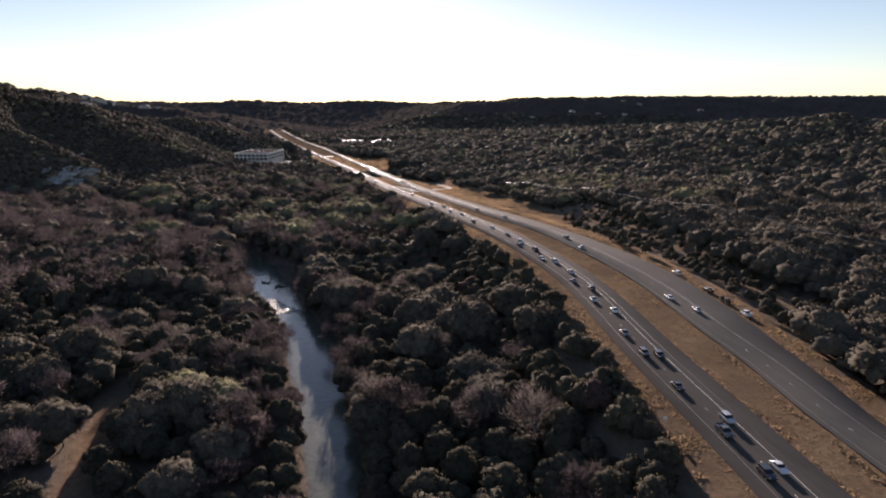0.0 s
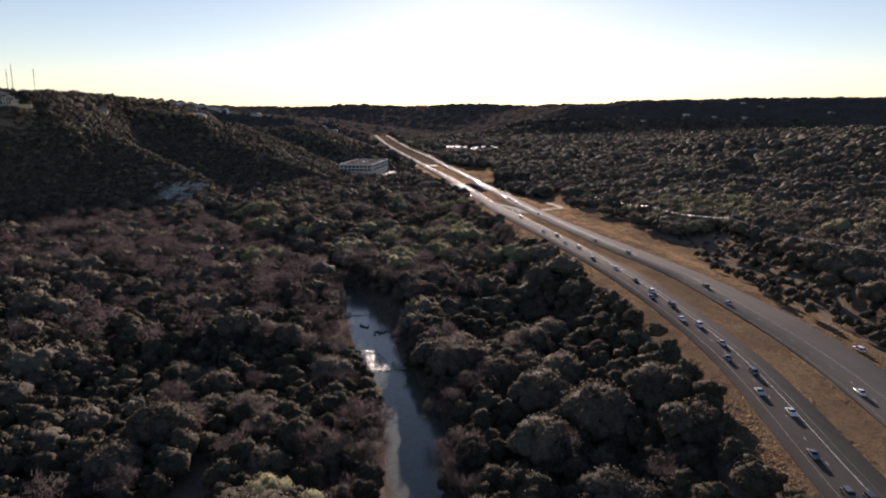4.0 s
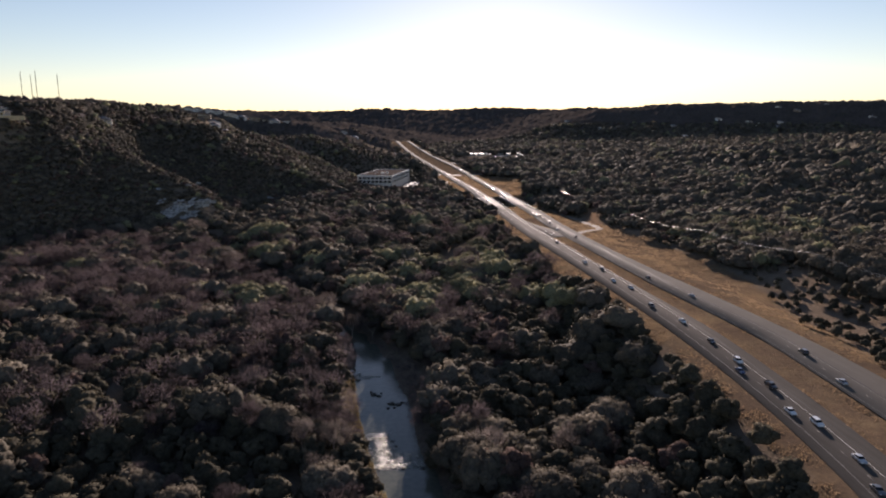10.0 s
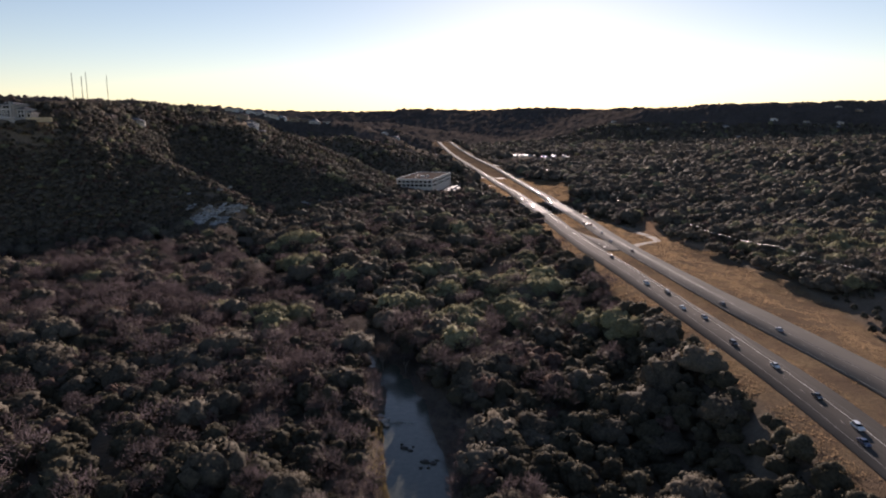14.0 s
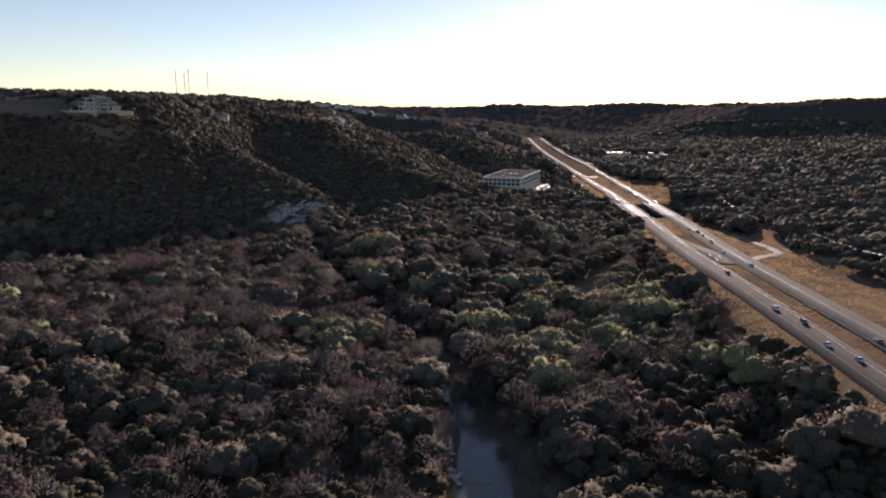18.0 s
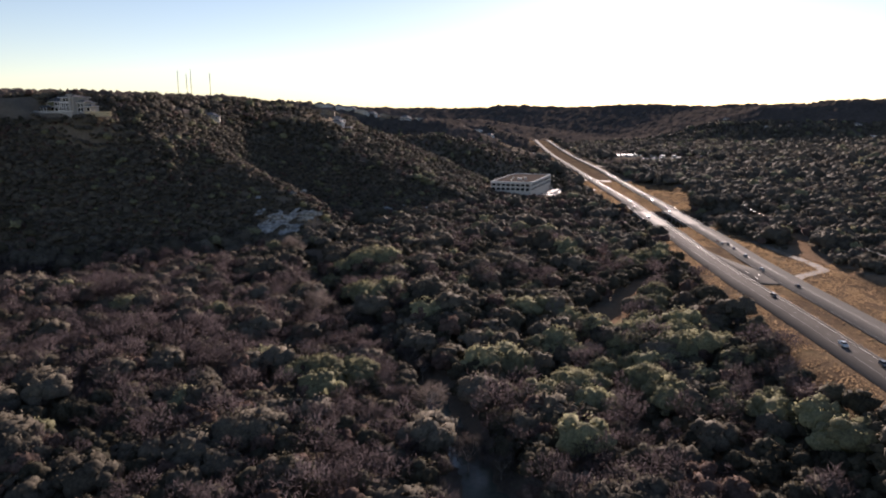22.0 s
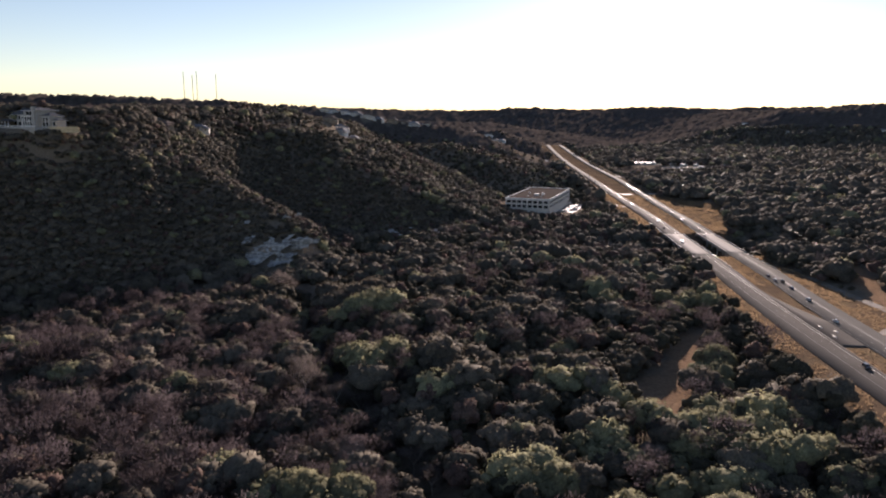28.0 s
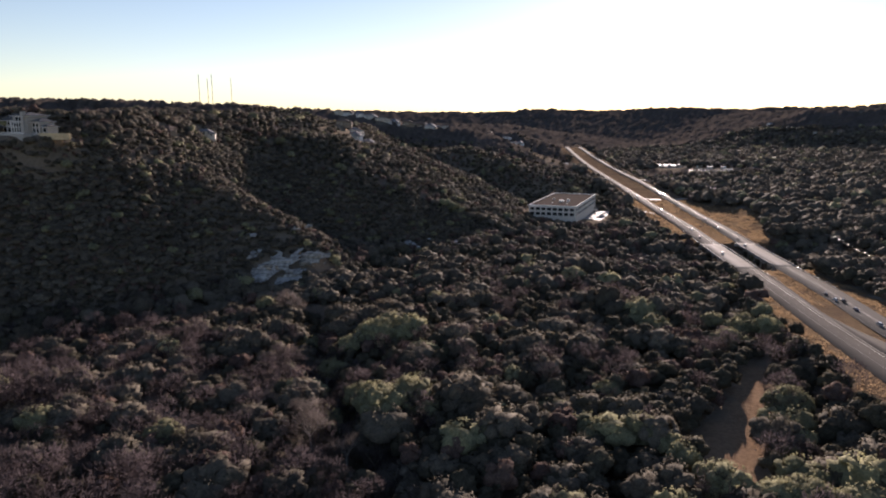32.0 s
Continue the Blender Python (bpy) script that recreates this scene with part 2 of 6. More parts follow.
def spline(y, ys, vs):
    """A smooth curve through the given stations."""
    y = np.asarray(y, float)
    m = np.gradient(vs, ys)
    i = np.clip(np.searchsorted(ys, y) - 1, 0, len(ys) - 2)
    h = ys[i + 1] - ys[i]
    s = np.clip((y - ys[i]) / h, 0, 1)
    return ((2 * s**3 - 3 * s**2 + 1) * vs[i] + (s**3 - 2 * s**2 + s) * h * m[i]
            + (-2 * s**3 + 3 * s**2) * vs[i + 1] + (s**3 - s**2) * h * m[i + 1])


def road_x(y):
    return spline(y, ROAD_Y, ROAD_X)


def road_z(y):
    return spline(y, ROAD_Y, ROAD_Z)


def l_left(y):
    """Left edge of the left carriageway, as an offset from its middle; the next three likewise."""
    return np.interp(y, [0, 320, 420, 530, 640, 720, 790, 1110, 1212, 1500], [-7, -7, -9, -11, -12.5, -11, -9.6, -9.4, -8.4, -7])


def l_right(y):
    return np.interp(y, [0, 370, 460, 530, 640, 720, 760, 832, 1110, 1212, 1500], [10.2, 10.2, 7, 5.2, 5.4, 6.2, 7.6, 9.5, 9.4, 8.4, 6.5])


def r_left(y):
    return np.interp(y, [0, 130, 160, 200, 300, 365, 418, 463, 530, 640, 737, 797, 945, 1018, 1110, 1212, 1339, 1556, 2000, 3000],
                     [22, 22.5, 24.5, 23.5, 23.5, 23.5, 19.5, 17, 16, 16.8, 19.5, 22.6, 23.2, 25, 27.2, 29, 33.5, 38.5, 36, 28])


def r_right(y):
    return np.interp(y, [0, 120, 150, 175, 200, 290, 345, 388, 452, 505, 580, 640, 737, 797, 832, 945, 1018, 1110, 1212, 1339, 1556, 2000, 3000],
                     [35, 36, 40, 42, 43.5, 44.5, 42.5, 40, 36.5, 33, 32, 33.2, 36.5, 39.3, 40.2, 39.2, 41.2, 43, 43.4, 47.8, 51, 48.5, 40.5])


def creek_x(y):
    return spline(y, CREEK_Y, CREEK_X)


def hash_noise(x, y, scale, seed=0):
    """Smooth value noise from 0 to 1."""
    x, y = np.asarray(x, float) / scale, np.asarray(y, float) / scale
    ix, iy = np.floor(x), np.floor(y)
    fx, fy = smooth01(x - ix), smooth01(y - iy)

    def h(a, b):
        s = np.sin(a * 127.1 + b * 311.7 + seed * 74.7) * 43758.5453
        return s - np.floor(s)
    return (h(ix, iy) * (1 - fx) + h(ix + 1, iy) * fx) * (1 - fy) + (h(ix, iy + 1) * (1 - fx) + h(ix + 1, iy + 1) * fx) * fy


def ridge(x, y, pts, slope, top=0.0):
    """Height of a ridge with the given crest, falling off to both sides; top: half width of its flat top."""
    best = np.full(np.shape(x), -1e3)
    for (x0, y0, z0), (x1, y1, z1) in zip(pts, pts[1:]):
        dx, dy = x1 - x0, y1 - y0
        s = np.clip(((x - x0) * dx + (y - y0) * dy) / (dx * dx + dy * dy), 0, 1)
        d = np.hypot(x - x0 - s * dx, y - y0 - s * dy)
        best = np.maximum(best, z0 + s * (z1 - z0) - slope * np.maximum(0, np.sqrt(d * d + 200) - 14 - top))
    return best


def soft_max(a, b, k=14.0):
    h = np.clip(0.5 + 0.5 * (a - b) / k, 0, 1)
    return b + (a - b) * h + k * h * (1 - h)


def land(x, y):
    """Natural ground before roads and water are cut into it."""
    x, y = np.asarray(x, float), np.asarray(y, float)
    h = 4.0 + 0.02 * np.abs(x - 10) + 3 * (hash_noise(x, y, 70) - 0.5) + 1.5 * (hash_noise(x, y, 25, 3) - 0.5)
    h = h + 6 * smooth01((y - 480) / 250) * smooth01((120 - x) / 100) * smooth01((x + 160) / 100)
    # right: the ground climbs slowly away from the road
    h = h + np.where(x > 150, 12 * smooth01((x - 150) / 120) * np.interp(y, [350, 850, 1300, 1800], [1, 0.15, 0.2, 0.6]) + 0.016 * (x - 150), 0) + 10 * (hash_noise(x, y, 260, 5) - 0.5) * smooth01((x - 200) / 200)
    h = h - 0.010 * np.maximum(0, y - 1400) * smooth01((x - 60) / 100)
    wob = 14 * (hash_noise(x, y, 90, 7) - 0.5) + 5 * (hash_noise(x, y, 30, 8) - 0.5)
    left = ridge(x, y, [(-1500, 600, 130), (-700, 720, 128), (-420, 800, 124), (-354, 835, 117), (-357, 950, 123), (-338, 1080, 117), (-305, 1250, 110), (-310, 1450, 105), (-340, 1600, 102), (-420, 1900, 94)], 0.92, 22)
    spur = ridge(x, y, [(-352, 842, 114), (-300, 866, 94), (-280, 866, 84), (-262, 866, 73), (-240, 862, 63), (-212, 858, 52), (-190, 856, 41), (-168, 852, 26), (-140, 846, 6)], 0.72)
    second = ridge(x, y, [(-322, 1090, 108), (-247, 1110, 99), (-216, 1150, 88), (-203, 1280, 79), (-126, 1330, 75), (-80, 1340, 65), (-13, 1380, 46), (38, 1400, 20)], 0.42, 18)
    third = ridge(x, y, [(-620, 2280, 126), (-440, 2330, 108), (-355, 2340, 102), (-270, 2380, 84), (-100, 2380, 72), (-25, 2390, 52), (25, 2400, 30)], 0.34, 20)
    back = ridge(x, y, [(-1500, 1200, 150), (-1000, 1320, 148), (-700, 1480, 145), (-590, 1560, 141), (-520, 1650, 133), (-500, 1800, 116)], 0.32, 40)
    h = soft_max(h, left + wob)
    h = soft_max(h, back + 0.4 * wob)
    h = soft_max(h, spur + 0.3 * wob, 8)
    h = soft_max(h, second + 0.5 * wob)
    h = soft_max(h, third + 0.4 * wob)
    fourth = ridge(x, y, [(-620, 1800, 138), (-480, 1850, 134), (-420, 1850, 125), (-375, 1850, 119), (-310, 1850, 107), (-237, 1850, 98), (-177, 1850, 93), (-100, 1880, 64), (-60, 1900, 30)], 0.34, 16)
    h = soft_max(h, fourth + 0.3 * wob)
    r1 = ridge(x, y, [(2200, 300, 130), (1400, 560, 105), (900, 900, 78), (700, 1250, 52), (560, 1600, 30)], 0.13, 20)
    r2 = ridge(x, y, [(1060, 2960, 140), (1243, 2889, 157), (1900, 2650, 164), (3200, 2000, 167), (4300, 1000, 165)], 0.28, 120)
    r3 = ridge(x, y, [(1243, 2889, 146), (1150, 3600, 140), (1100, 4200, 138)], 0.22, 60)
    b1 = ridge(x, y, [(-420, 4650, 130), (-210, 4650, 144), (-50, 4650, 161), (60, 4650, 164), (170, 4650, 159), (300, 4650, 139)], 0.20, 20)
    b2 = ridge(x, y, [(560, 4640, 150), (630, 4640, 166), (900, 4640, 167), (960, 4630, 160), (1050, 4620, 146)], 0.20, 40)
    b3 = ridge(x, y, [(1200, 4500, 150), (1300, 4500, 165), (1800, 4450, 165)], 0.20, 40)
    fl = ridge(x, y, [(-2600, 4100, 160), (-1200, 4600, 160), (-650, 4720, 148), (-300, 4740, 146), (300, 4740, 155), (1500, 4600, 156), (3000, 3900, 152)], 0.15, 60)
    fl2 = ridge(x, y, [(-700, 3300, 92), (-350, 3500, 88), (-160, 3700, 80)], 0.16, 30)
    pad = smooth01((np.hypot((x + 346) / 34, (y - 788) / 20) - 0.8) / 0.5)
    h = h * pad + 110.5 * (1 - pad)
    for r in (r1, r2, r3, b1, b2, b3, fl, fl2):
        h = soft_max(h, r + 0.5 * wob, 20)
    return h


def ground_z(x, y):
    """The finished ground."""
    x, y = np.asarray(x, float), np.asarray(y, float)
    h = land(x, y)
    # creek bed and banks
    w = np.interp(y, CREEK_Y, CREEK_W)
    d = np.abs(x - creek_x(y)) - w
    on = (y > CREEK_Y[0]) & (y < CREEK_Y[-1])
    bed = np.where(d < 0, -1.3 - 0.05 * d, -1.3 + 0.75 * d)
    h = np.where(on & (d < 14), np.minimum(h, bed + smooth01((d - 2) / 12) * 3), h)
    # gully that the bridge crosses
    mid = 0.5 * (BRIDGE[0] + BRIDGE[1])
    g = np.abs(y - mid - 0.15 * (x - 140))
    rz = road_z(y)
    gully = rz - 13 + 0.0105 * np.maximum(0, g - 8) ** 1.75
    # roadbed
    off = x - road_x(y)
    a, b, c, d4 = l_left(y), l_right(y), r_left(y), r_right(y)
    dl = np.maximum(np.maximum(a - 1.2 - off, off - d4 - 1.2), 0)
    dip = np.clip(np.minimum(off - b - 0.6, c - 0.6 - off), 0, 4) / 4
    flat = smooth01((y - 632) / 14) * smooth01((728 - y) / 24)
    bed = rz - 0.25 - 0.9 * smooth01(dip) * (1 - 0.9 * flat)
    k = smooth01((dl - 3) / np.where(off < 0, 34, 46))
    h2 = bed * (1 - k) + h * k
    fade = smooth01((y - 2750) / 250)
    h2 = np.where(dl < 90, h2 * (1 - fade) + h * fade, h)
    lat = smooth01((np.abs(x - 150) - 70) / 70)
    cut = np.where((y > 820) & (y < 1110), np.minimum(h2, gully), h2)
    return cut * (1 - lat) + h2 * lat


# ---- ground ----
def stretched(lo, hi, a, b, step, grow):
    """Grid lines from a to b, fine between lo and hi, wider outside."""
    mid = list(np.arange(lo, hi + step, step))
    s, v = step, mid[-1]
    while v < b:
        s *= grow
        v += s
        mid.append(min(v, b))
    s, v = step, mid[0]
    while v > a:
        s *= grow
        v -= s
        mid.insert(0, max(v, a))
    return np.array(mid)


def in_path(x, y):
    """Bare tracks and clearings: 0 to 1."""
    out = np.zeros(np.shape(x))
    for x0, y0, x1, y1, w in ((-44, 212, -42, 166, 3.2), (-42, 166, -36, 110, 3.0), (-92, 372, -80, 345, 3),
                              (88, 686, 77, 655, 6), (77, 655, 68, 622, 6.5), (60, 616, 50, 580, 11), (66, 640, 70, 612, 4),
                              (205, 705, 236, 660, 5), (205, 705, 215, 760, 6), (215, 760, 236, 850, 7), (236, 660, 262, 500, 3), (262, 500, 235, 330, 2.5)):
        dx, dy = x1 - x0, y1 - y0
        s = np.clip(((x - x0) * dx + (y - y0) * dy) / (dx * dx + dy * dy), 0, 1)
        d = np.hypot(x - x0 - s * dx, y - y0 - s * dy)
        out = np.maximum(out, np.clip((w + 1.5 - d) / 3, 0, 1))
    return out


def left_edge(y):
    """Offset from the left carriageway's middle at which the wood begins on its left."""
    return np.interp(y, [0, 106, 178, 275, 346, 427, 480, 511, 558, 605, 690, 750, 832, 1010, 1080, 1300, 1400, 2000],
                     [-19, -19, -16, -19.5, -16, -19, -26, -28, -24.5, -25.5, -25.5, -22, -15.5, -15.5, -30, -33, -23, -22]) + 5 * (hash_noise(y, np.asarray(y) * 0, 22, 11) - 0.5)


def right_edge(y):
    """The same on the right of the right carriageway."""
    return np.interp(y, [0, 120, 150, 214, 288, 351, 400, 440, 460, 505, 602, 650, 693, 740, 790, 832, 930, 1030, 1100, 1160, 1220, 1260, 1330, 2000],
                     [45, 47, 52, 57, 57, 58, 68, 76, 83, 88, 86, 84, 78, 70, 58, 50, 47, 56, 72, 88, 108, 95, 60, 56]) + 5 * (hash_noise(y, np.asarray(y) * 0, 18, 12) - 0.5)


def open_ground(x, y):
    """Worn open ground with scattered bushes past the grass of the right verge."""
    off = x - road_x(y) - right_edge(y)
    return smooth01((off + 2) / 6) * smooth01((44 - off) / 10) * smooth01((y - 170) / 30) * smooth01((520 - y) / 30)


gx = stretched(-330, 330, -4600, 4600, 6.0, 1.075)
gy = np.concatenate([stretched(120, 1120, -700, 1130, 6.5, 1.055), np.arange(1142, 2700, 13.0), stretched(2713, 2730, 2713, 4900, 16.0, 1.055)])
GX, GY = np.meshgrid(gx, gy)
GZ = ground_z(GX, GY)
OFF = GX - road_x(GY)
wood = (OFF < left_edge(GY)) | (OFF > right_edge(GY))
nx, ny = len(gx), len(gy)
idx = np.arange(nx * ny).reshape(ny, nx)
quads = np.stack([idx[:-1, :-1], idx[:-1, 1:], idx[1:, 1:], idx[1:, :-1]], -1).reshape(-1, 4)
me = raw_mesh("ground", np.stack([GX, GY, GZ], -1).reshape(-1, 3), quads, M_GROUND, True)
cover = me.color_attributes.new("cover", 'FLOAT_COLOR', 'POINT')
grassy = np.where(wood | ((GY > 914) & (GY < 1018)) | (GY > 2620), 0.0, 1.0)
slope = np.hypot(*np.gradient(GZ, gy, gx))
path = in_path(GX, GY)
path = np.maximum(path, 0.25 * open_ground(GX, GY))
rocky = np.clip((slope - 1.3) * 4, 0, 1) * (GX < -60) * (GX > -230)
col = np.stack([np.maximum(grassy, 0.5 * path), path * 0.8, rocky, np.ones_like(GX)], -1)
cover.data.foreach_set("color", col.astype(np.float32).ravel())
tagged(new("ground", me), "wooded valley floor and hills with dry golden grass along the highway", "ground", kind="structure")

# far canopy: an uneven sheet of tree tops that covers the distant hills
def far_sheet():
    r = np.random.default_rng(5)
    az = np.radians(np.arange(-46, 58, 0.17))
    dist = [900.0]
    while dist[-1] < 4780:
        dist.append(dist[-1] * 1.0105 + 1.0)
    A, D = np.meshgrid(az, np.array(dist))
    A = A + radians(0.17) * r.uniform(-0.4, 0.4, A.shape)
    D = D * (1 + 0.004 * r.uniform(-1, 1, A.shape))
    X, Y = 5 + D * np.sin(A), 180 + D * np.cos(A)
    off = X - road_x(Y)
    keep = ((off < left_edge(Y)) | (off > right_edge(Y) + 12) | (Y > 2600)) & ((Y > 1700) | (X > 870) | (X < -500)) & (D > 900)
    for cx, cy, rad in CLEAR:
        keep &= np.hypot(X - cx, Y - cy) > rad
    lump = r.uniform(0, 1, X.shape) ** 1.3 * np.interp(D, [900, 2500, 4800], [8, 10, 13])
    Z = ground_z(X, Y) + 0.5 + lump
    n, m = X.shape
    i = np.arange(n * m).reshape(n, m)
    q = np.stack([i[:-1, :-1], i[:-1, 1:], i[1:, 1:], i[1:, :-1]], -1).reshape(-1, 4)
    kf = keep.ravel()[q].all(1)
    tris = np.concatenate([q[kf][:, [0, 1, 2]], q[kf][:, [0, 2, 3]]])
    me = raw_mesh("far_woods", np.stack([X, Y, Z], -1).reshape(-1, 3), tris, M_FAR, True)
    return tagged(new("far_woods", me), "dark canopy of distant wooded hills with the gaps' shade in its colour", "woods", kind="stuff")


CLEAR = [(-8, 1100, 8), (12, 1096, 8), (38, 1092, 13), (44, 1108, 16), (50, 1127, 17), (62, 1152, 15), (262, 1985, 36), (285, 1950, 44), (270, 1905, 34), (36, 1960, 66), (300, 1800, 60), (340, 1780, 46), (4, 1130, 36), (28, 1155, 42), (0, 1110, 22), (24, 1106, 23), (56, 1150, 18), (60, 1185, 20), (70, 1228, 20), (28, 1870, 60), (8, 1760, 30), (-357, 788, 12), (-345, 788, 13), (-333, 787, 12), (-311, 903, 11), (-306, 956, 11), (-44, 207, 6), (-43, 195, 6), (-42, 180, 6), (-42, 166, 6), (-40, 150, 6), (-40, 138, 6), (-38, 127, 6), (-37, 116, 6), (-41, 219, 6), (-39, 231, 6), (-37, 243, 5), (-190, 838, 5), 
         (-190, 806, 11), (-180, 812, 12), (-168, 820, 11), (-194, 794, 9), (-176, 800, 10), (-160, 828, 9), (-184, 790, 8), (-250, 1278, 30), (-225, 1280, 24), (-238, 1300, 26), (-420, 1828, 15), (-375, 1828, 15), (-330, 1828, 15), (-285, 1828, 15), (-235, 1830, 15), (240, 1862, 42), (262, 1815, 30), (296, 1765, 30), (340, 1745, 34), (270, 1622, 12)]
far_sheet()


# ---- water ----
def creek():
    ys = np.arange(-280, 520, 4.0)
    cx, w = creek_x(ys), np.interp(ys, CREEK_Y, CREEK_W) + 2.0
    t = np.linspace(-1, 1, 7)
    X = cx[:, None] + w[:, None] * t
    co = np.stack([X, np.repeat(ys[:, None], 7, 1), 0 * X], -1).reshape(-1, 3)
    i = np.arange(len(ys) * 7).reshape(-1, 7)
    q = np.stack([i[:-1, :-1], i[:-1, 1:], i[1:, 1:], i[1:, :-1]], -1).reshape(-1, 4)
    tagged(new("water", raw_mesh("water", co, q, M_WATER, True)), "still grey-green creek reflecting the pale sky", "creek", kind="structure")


creek()


def rapids():
    """Water broken by shallow ledges, a little above the still reach."""
    for y0, y1, a, b in ((318, 338, -0.72, -0.12), (313.5, 318, -0.97, 0.95), (393, 398, -0.95, -0.2), (319, 330, -0.05, 0.28), (318, 325, 0.36, 0.62), (336, 341, -0.9, 0.0)):
        ys = np.arange(y0, y1 + 0.5, 0.8)
        t = np.linspace(a, b, 14)
        cx, w = creek_x(ys), np.interp(ys, CREEK_Y, CREEK_W)
        X = cx[:, None] + w[:, None] * t + 0.8 * (hash_noise(ys, ys * 0, 3, 91) - 0.5)[:, None]
        Y = np.repeat(ys[:, None], 14, 1)
        fade = np.minimum(smooth01((Y - y0) / 1.5) * smooth01((y1 - Y) / 1.5), smooth01((t - a) * 9) * smooth01((b - t) * 9))
        Z = -0.02 + fade * (0.05 + 0.16 * hash_noise(X, Y, 1.3, 92))
        i = np.arange(X.size).reshape(X.shape)
        q = np.stack([i[:-1, :-1], i[:-1, 1:], i[1:, 1:], i[1:, :-1]], -1).reshape(-1, 4)
        tagged(new("rapids", raw_mesh("rapids", np.stack([X, Y, Z], -1).reshape(-1, 3), q, M_RAPID, True)), "glittering broken water running over shallow ledges", "rapids", kind="structure")


rapids()


# ---- highway ----
def ribbon(name, ys, left, right, lift, material, thick=0.35):
    """A slab that follows the road between two offsets (arrays over ys)."""
    ys = np.asarray(ys, float)
    cx, cz = road_x(ys), road_z(ys)
    dx = np.gradient(cx, ys)
    nrm = np.hypot(1, dx)
    ex, ey = 1 / nrm, -dx / nrm
    L, R = np.broadcast_to(left, ys.shape), np.broadcast_to(right, ys.shape)
    co = []
    for o, dz in ((L, lift), (R, lift), (R, lift - thick), (L, lift - thick)):
        co.append(np.stack([cx + ex * o, ys + ey * o, cz + dz], -1))
    co = np.stack(co, 1).reshape(-1, 3)
    n = len(ys)
    i = np.arange(n * 4).reshape(n, 4)
    q = [np.stack([i[:-1, a], i[:-1, b], i[1:, b], i[1:, a]], -1) for a, b in ((0, 1), (1, 2), (2, 3), (3, 0))]
    q.append(i[:1, ::-1])
    q.append(i[-1:])
    me = raw_mesh(name, co, np.concatenate(q), material)
    return new(name, me)


YS = np.concatenate([np.arange(-390, 1300, 8.0), np.arange(1300, 2640, 20.0)])
right_off = r_left
tagged(ribbon("road_1", YS, l_left(YS), l_right(YS), 0.0, M_ASPHALT), "grey asphalt carriageway with two lanes and paved shoulders", "road", kind="structure")
tagged(ribbon("road_2", YS, r_left(YS), r_right(YS), 0.0, M_OLDASPHALT), "grey asphalt carriageway with two lanes leading away", "road", kind="structure")


def paint(name, label, ys, left, right, material, lift=0.012):
    ob = ribbon(name, ys, left, right, lift, material, 0.01)
    return tagged(ob, label, "road marking", kind="structure")


NEARY = np.arange(60, 1500, 8.0)
paint("trim_1", "solid white edge line of the carriageway", NEARY, -3.72, -3.57, M_WORN)
paint("trim_2", "solid yellow-white inner edge line of the carriageway", NEARY, 3.58, 3.71, M_LINE)
paint("trim_3", "faded yellow edge line along the median", NEARY, right_off(NEARY) + 1.3, right_off(NEARY) + 1.42, M_WORN)
paint("trim_4", "solid white edge line by the outer shoulder", NEARY, right_off(NEARY) + 8.9, right_off(NEARY) + 9.02, M_WORN)
dash_root = empty("lane_dashes", Matrix(), "short white dashes between the lanes", "road marking", kind="structure")
for k, y in enumerate(np.arange(70.0, 960.0, 12.2)):
    for off in (0.0, float(right_off(y)) + 5.15):
        ys = np.array([y, y + 1.5, y + 3.0])
        ribbon("dash", ys, off - 0.06, off + 0.06, 0.012, M_WORN, 0.01).parent = dash_root
# darker tyre tracks of sealed joints along the shoulders
M_SEAL = plain("sealant", (0.035, 0.034, 0.034), 0.55)
paint("trim_5", "dark sealed joint along the outer shoulder", NEARY, right_off(NEARY) + 9.4, right_off(NEARY) + 9.75, M_SEAL, 0.008)
paint("trim_6", "dark sealed joint beside the inner shoulder", NEARY, 5.6, 5.85, M_SEAL, 0.008)

# crossover between the carriageways, with its turning bay
ys = np.arange(650, 784, 3.0)
bay = np.where(ys < 697, r_left(ys) + 0.5, l_right(ys) - 0.3 + (r_left(ys) - l_right(ys) + 0.6) * np.clip(1 - (ys - 697) / 84, 0, 1) ** 1.6)
tagged(ribbon("crossover", ys, l_right(ys) - 0.6, bay, -0.015, M_ASPHALT), "paved crossover with a turning bay through the median", "road", kind="structure")
for y, o in ((682, 9.5), (674, 14.0), (664, 9.2)):
    paint("trim_7", "short white stop bar in the crossover", np.array([y, y + 2.5, y + 5.0]), o, o + 0.5, M_LINE)

# side road and pads on the right
M_GRAVEL = plain("pale_gravel", (0.22, 0.19, 0.155), 0.9, vary=0.25, scale=0.5)


def lane(name, pts, width, material, label, category="road"):
    """A low gravel or paved lane over the ground through the given points."""
    pts = np.array(pts, float)
    d = np.r_[0, np.cumsum(np.hypot(*np.diff(pts, axis=0).T))]
    s = np.arange(0, d[-1], 3.0)
    x, y = np.interp(s, d, pts[:, 0]), np.interp(s, d, pts[:, 1])
    tx, ty = np.gradient(x), np.gradient(y)
    n = np.hypot(tx, ty)
    cols = np.linspace(-0.5, 0.5, 5) * width
    X = x[:, None] + (ty / n)[:, None] * cols
    Y = y[:, None] - (tx / n)[:, None] * cols
    Z = ground_z(X, Y) + 0.22
    co = np.stack([X, Y, Z], -1).reshape(-1, 3)
    i = np.arange(len(co)).reshape(len(s), 5)
    q = np.stack([i[:-1, :-1], i[:-1, 1:], i[1:, 1:], i[1:, :-1]], -1).reshape(-1, 4)
    return tagged(new(name, raw_mesh(name, co, q, material, True)), label, category, kind="structure")


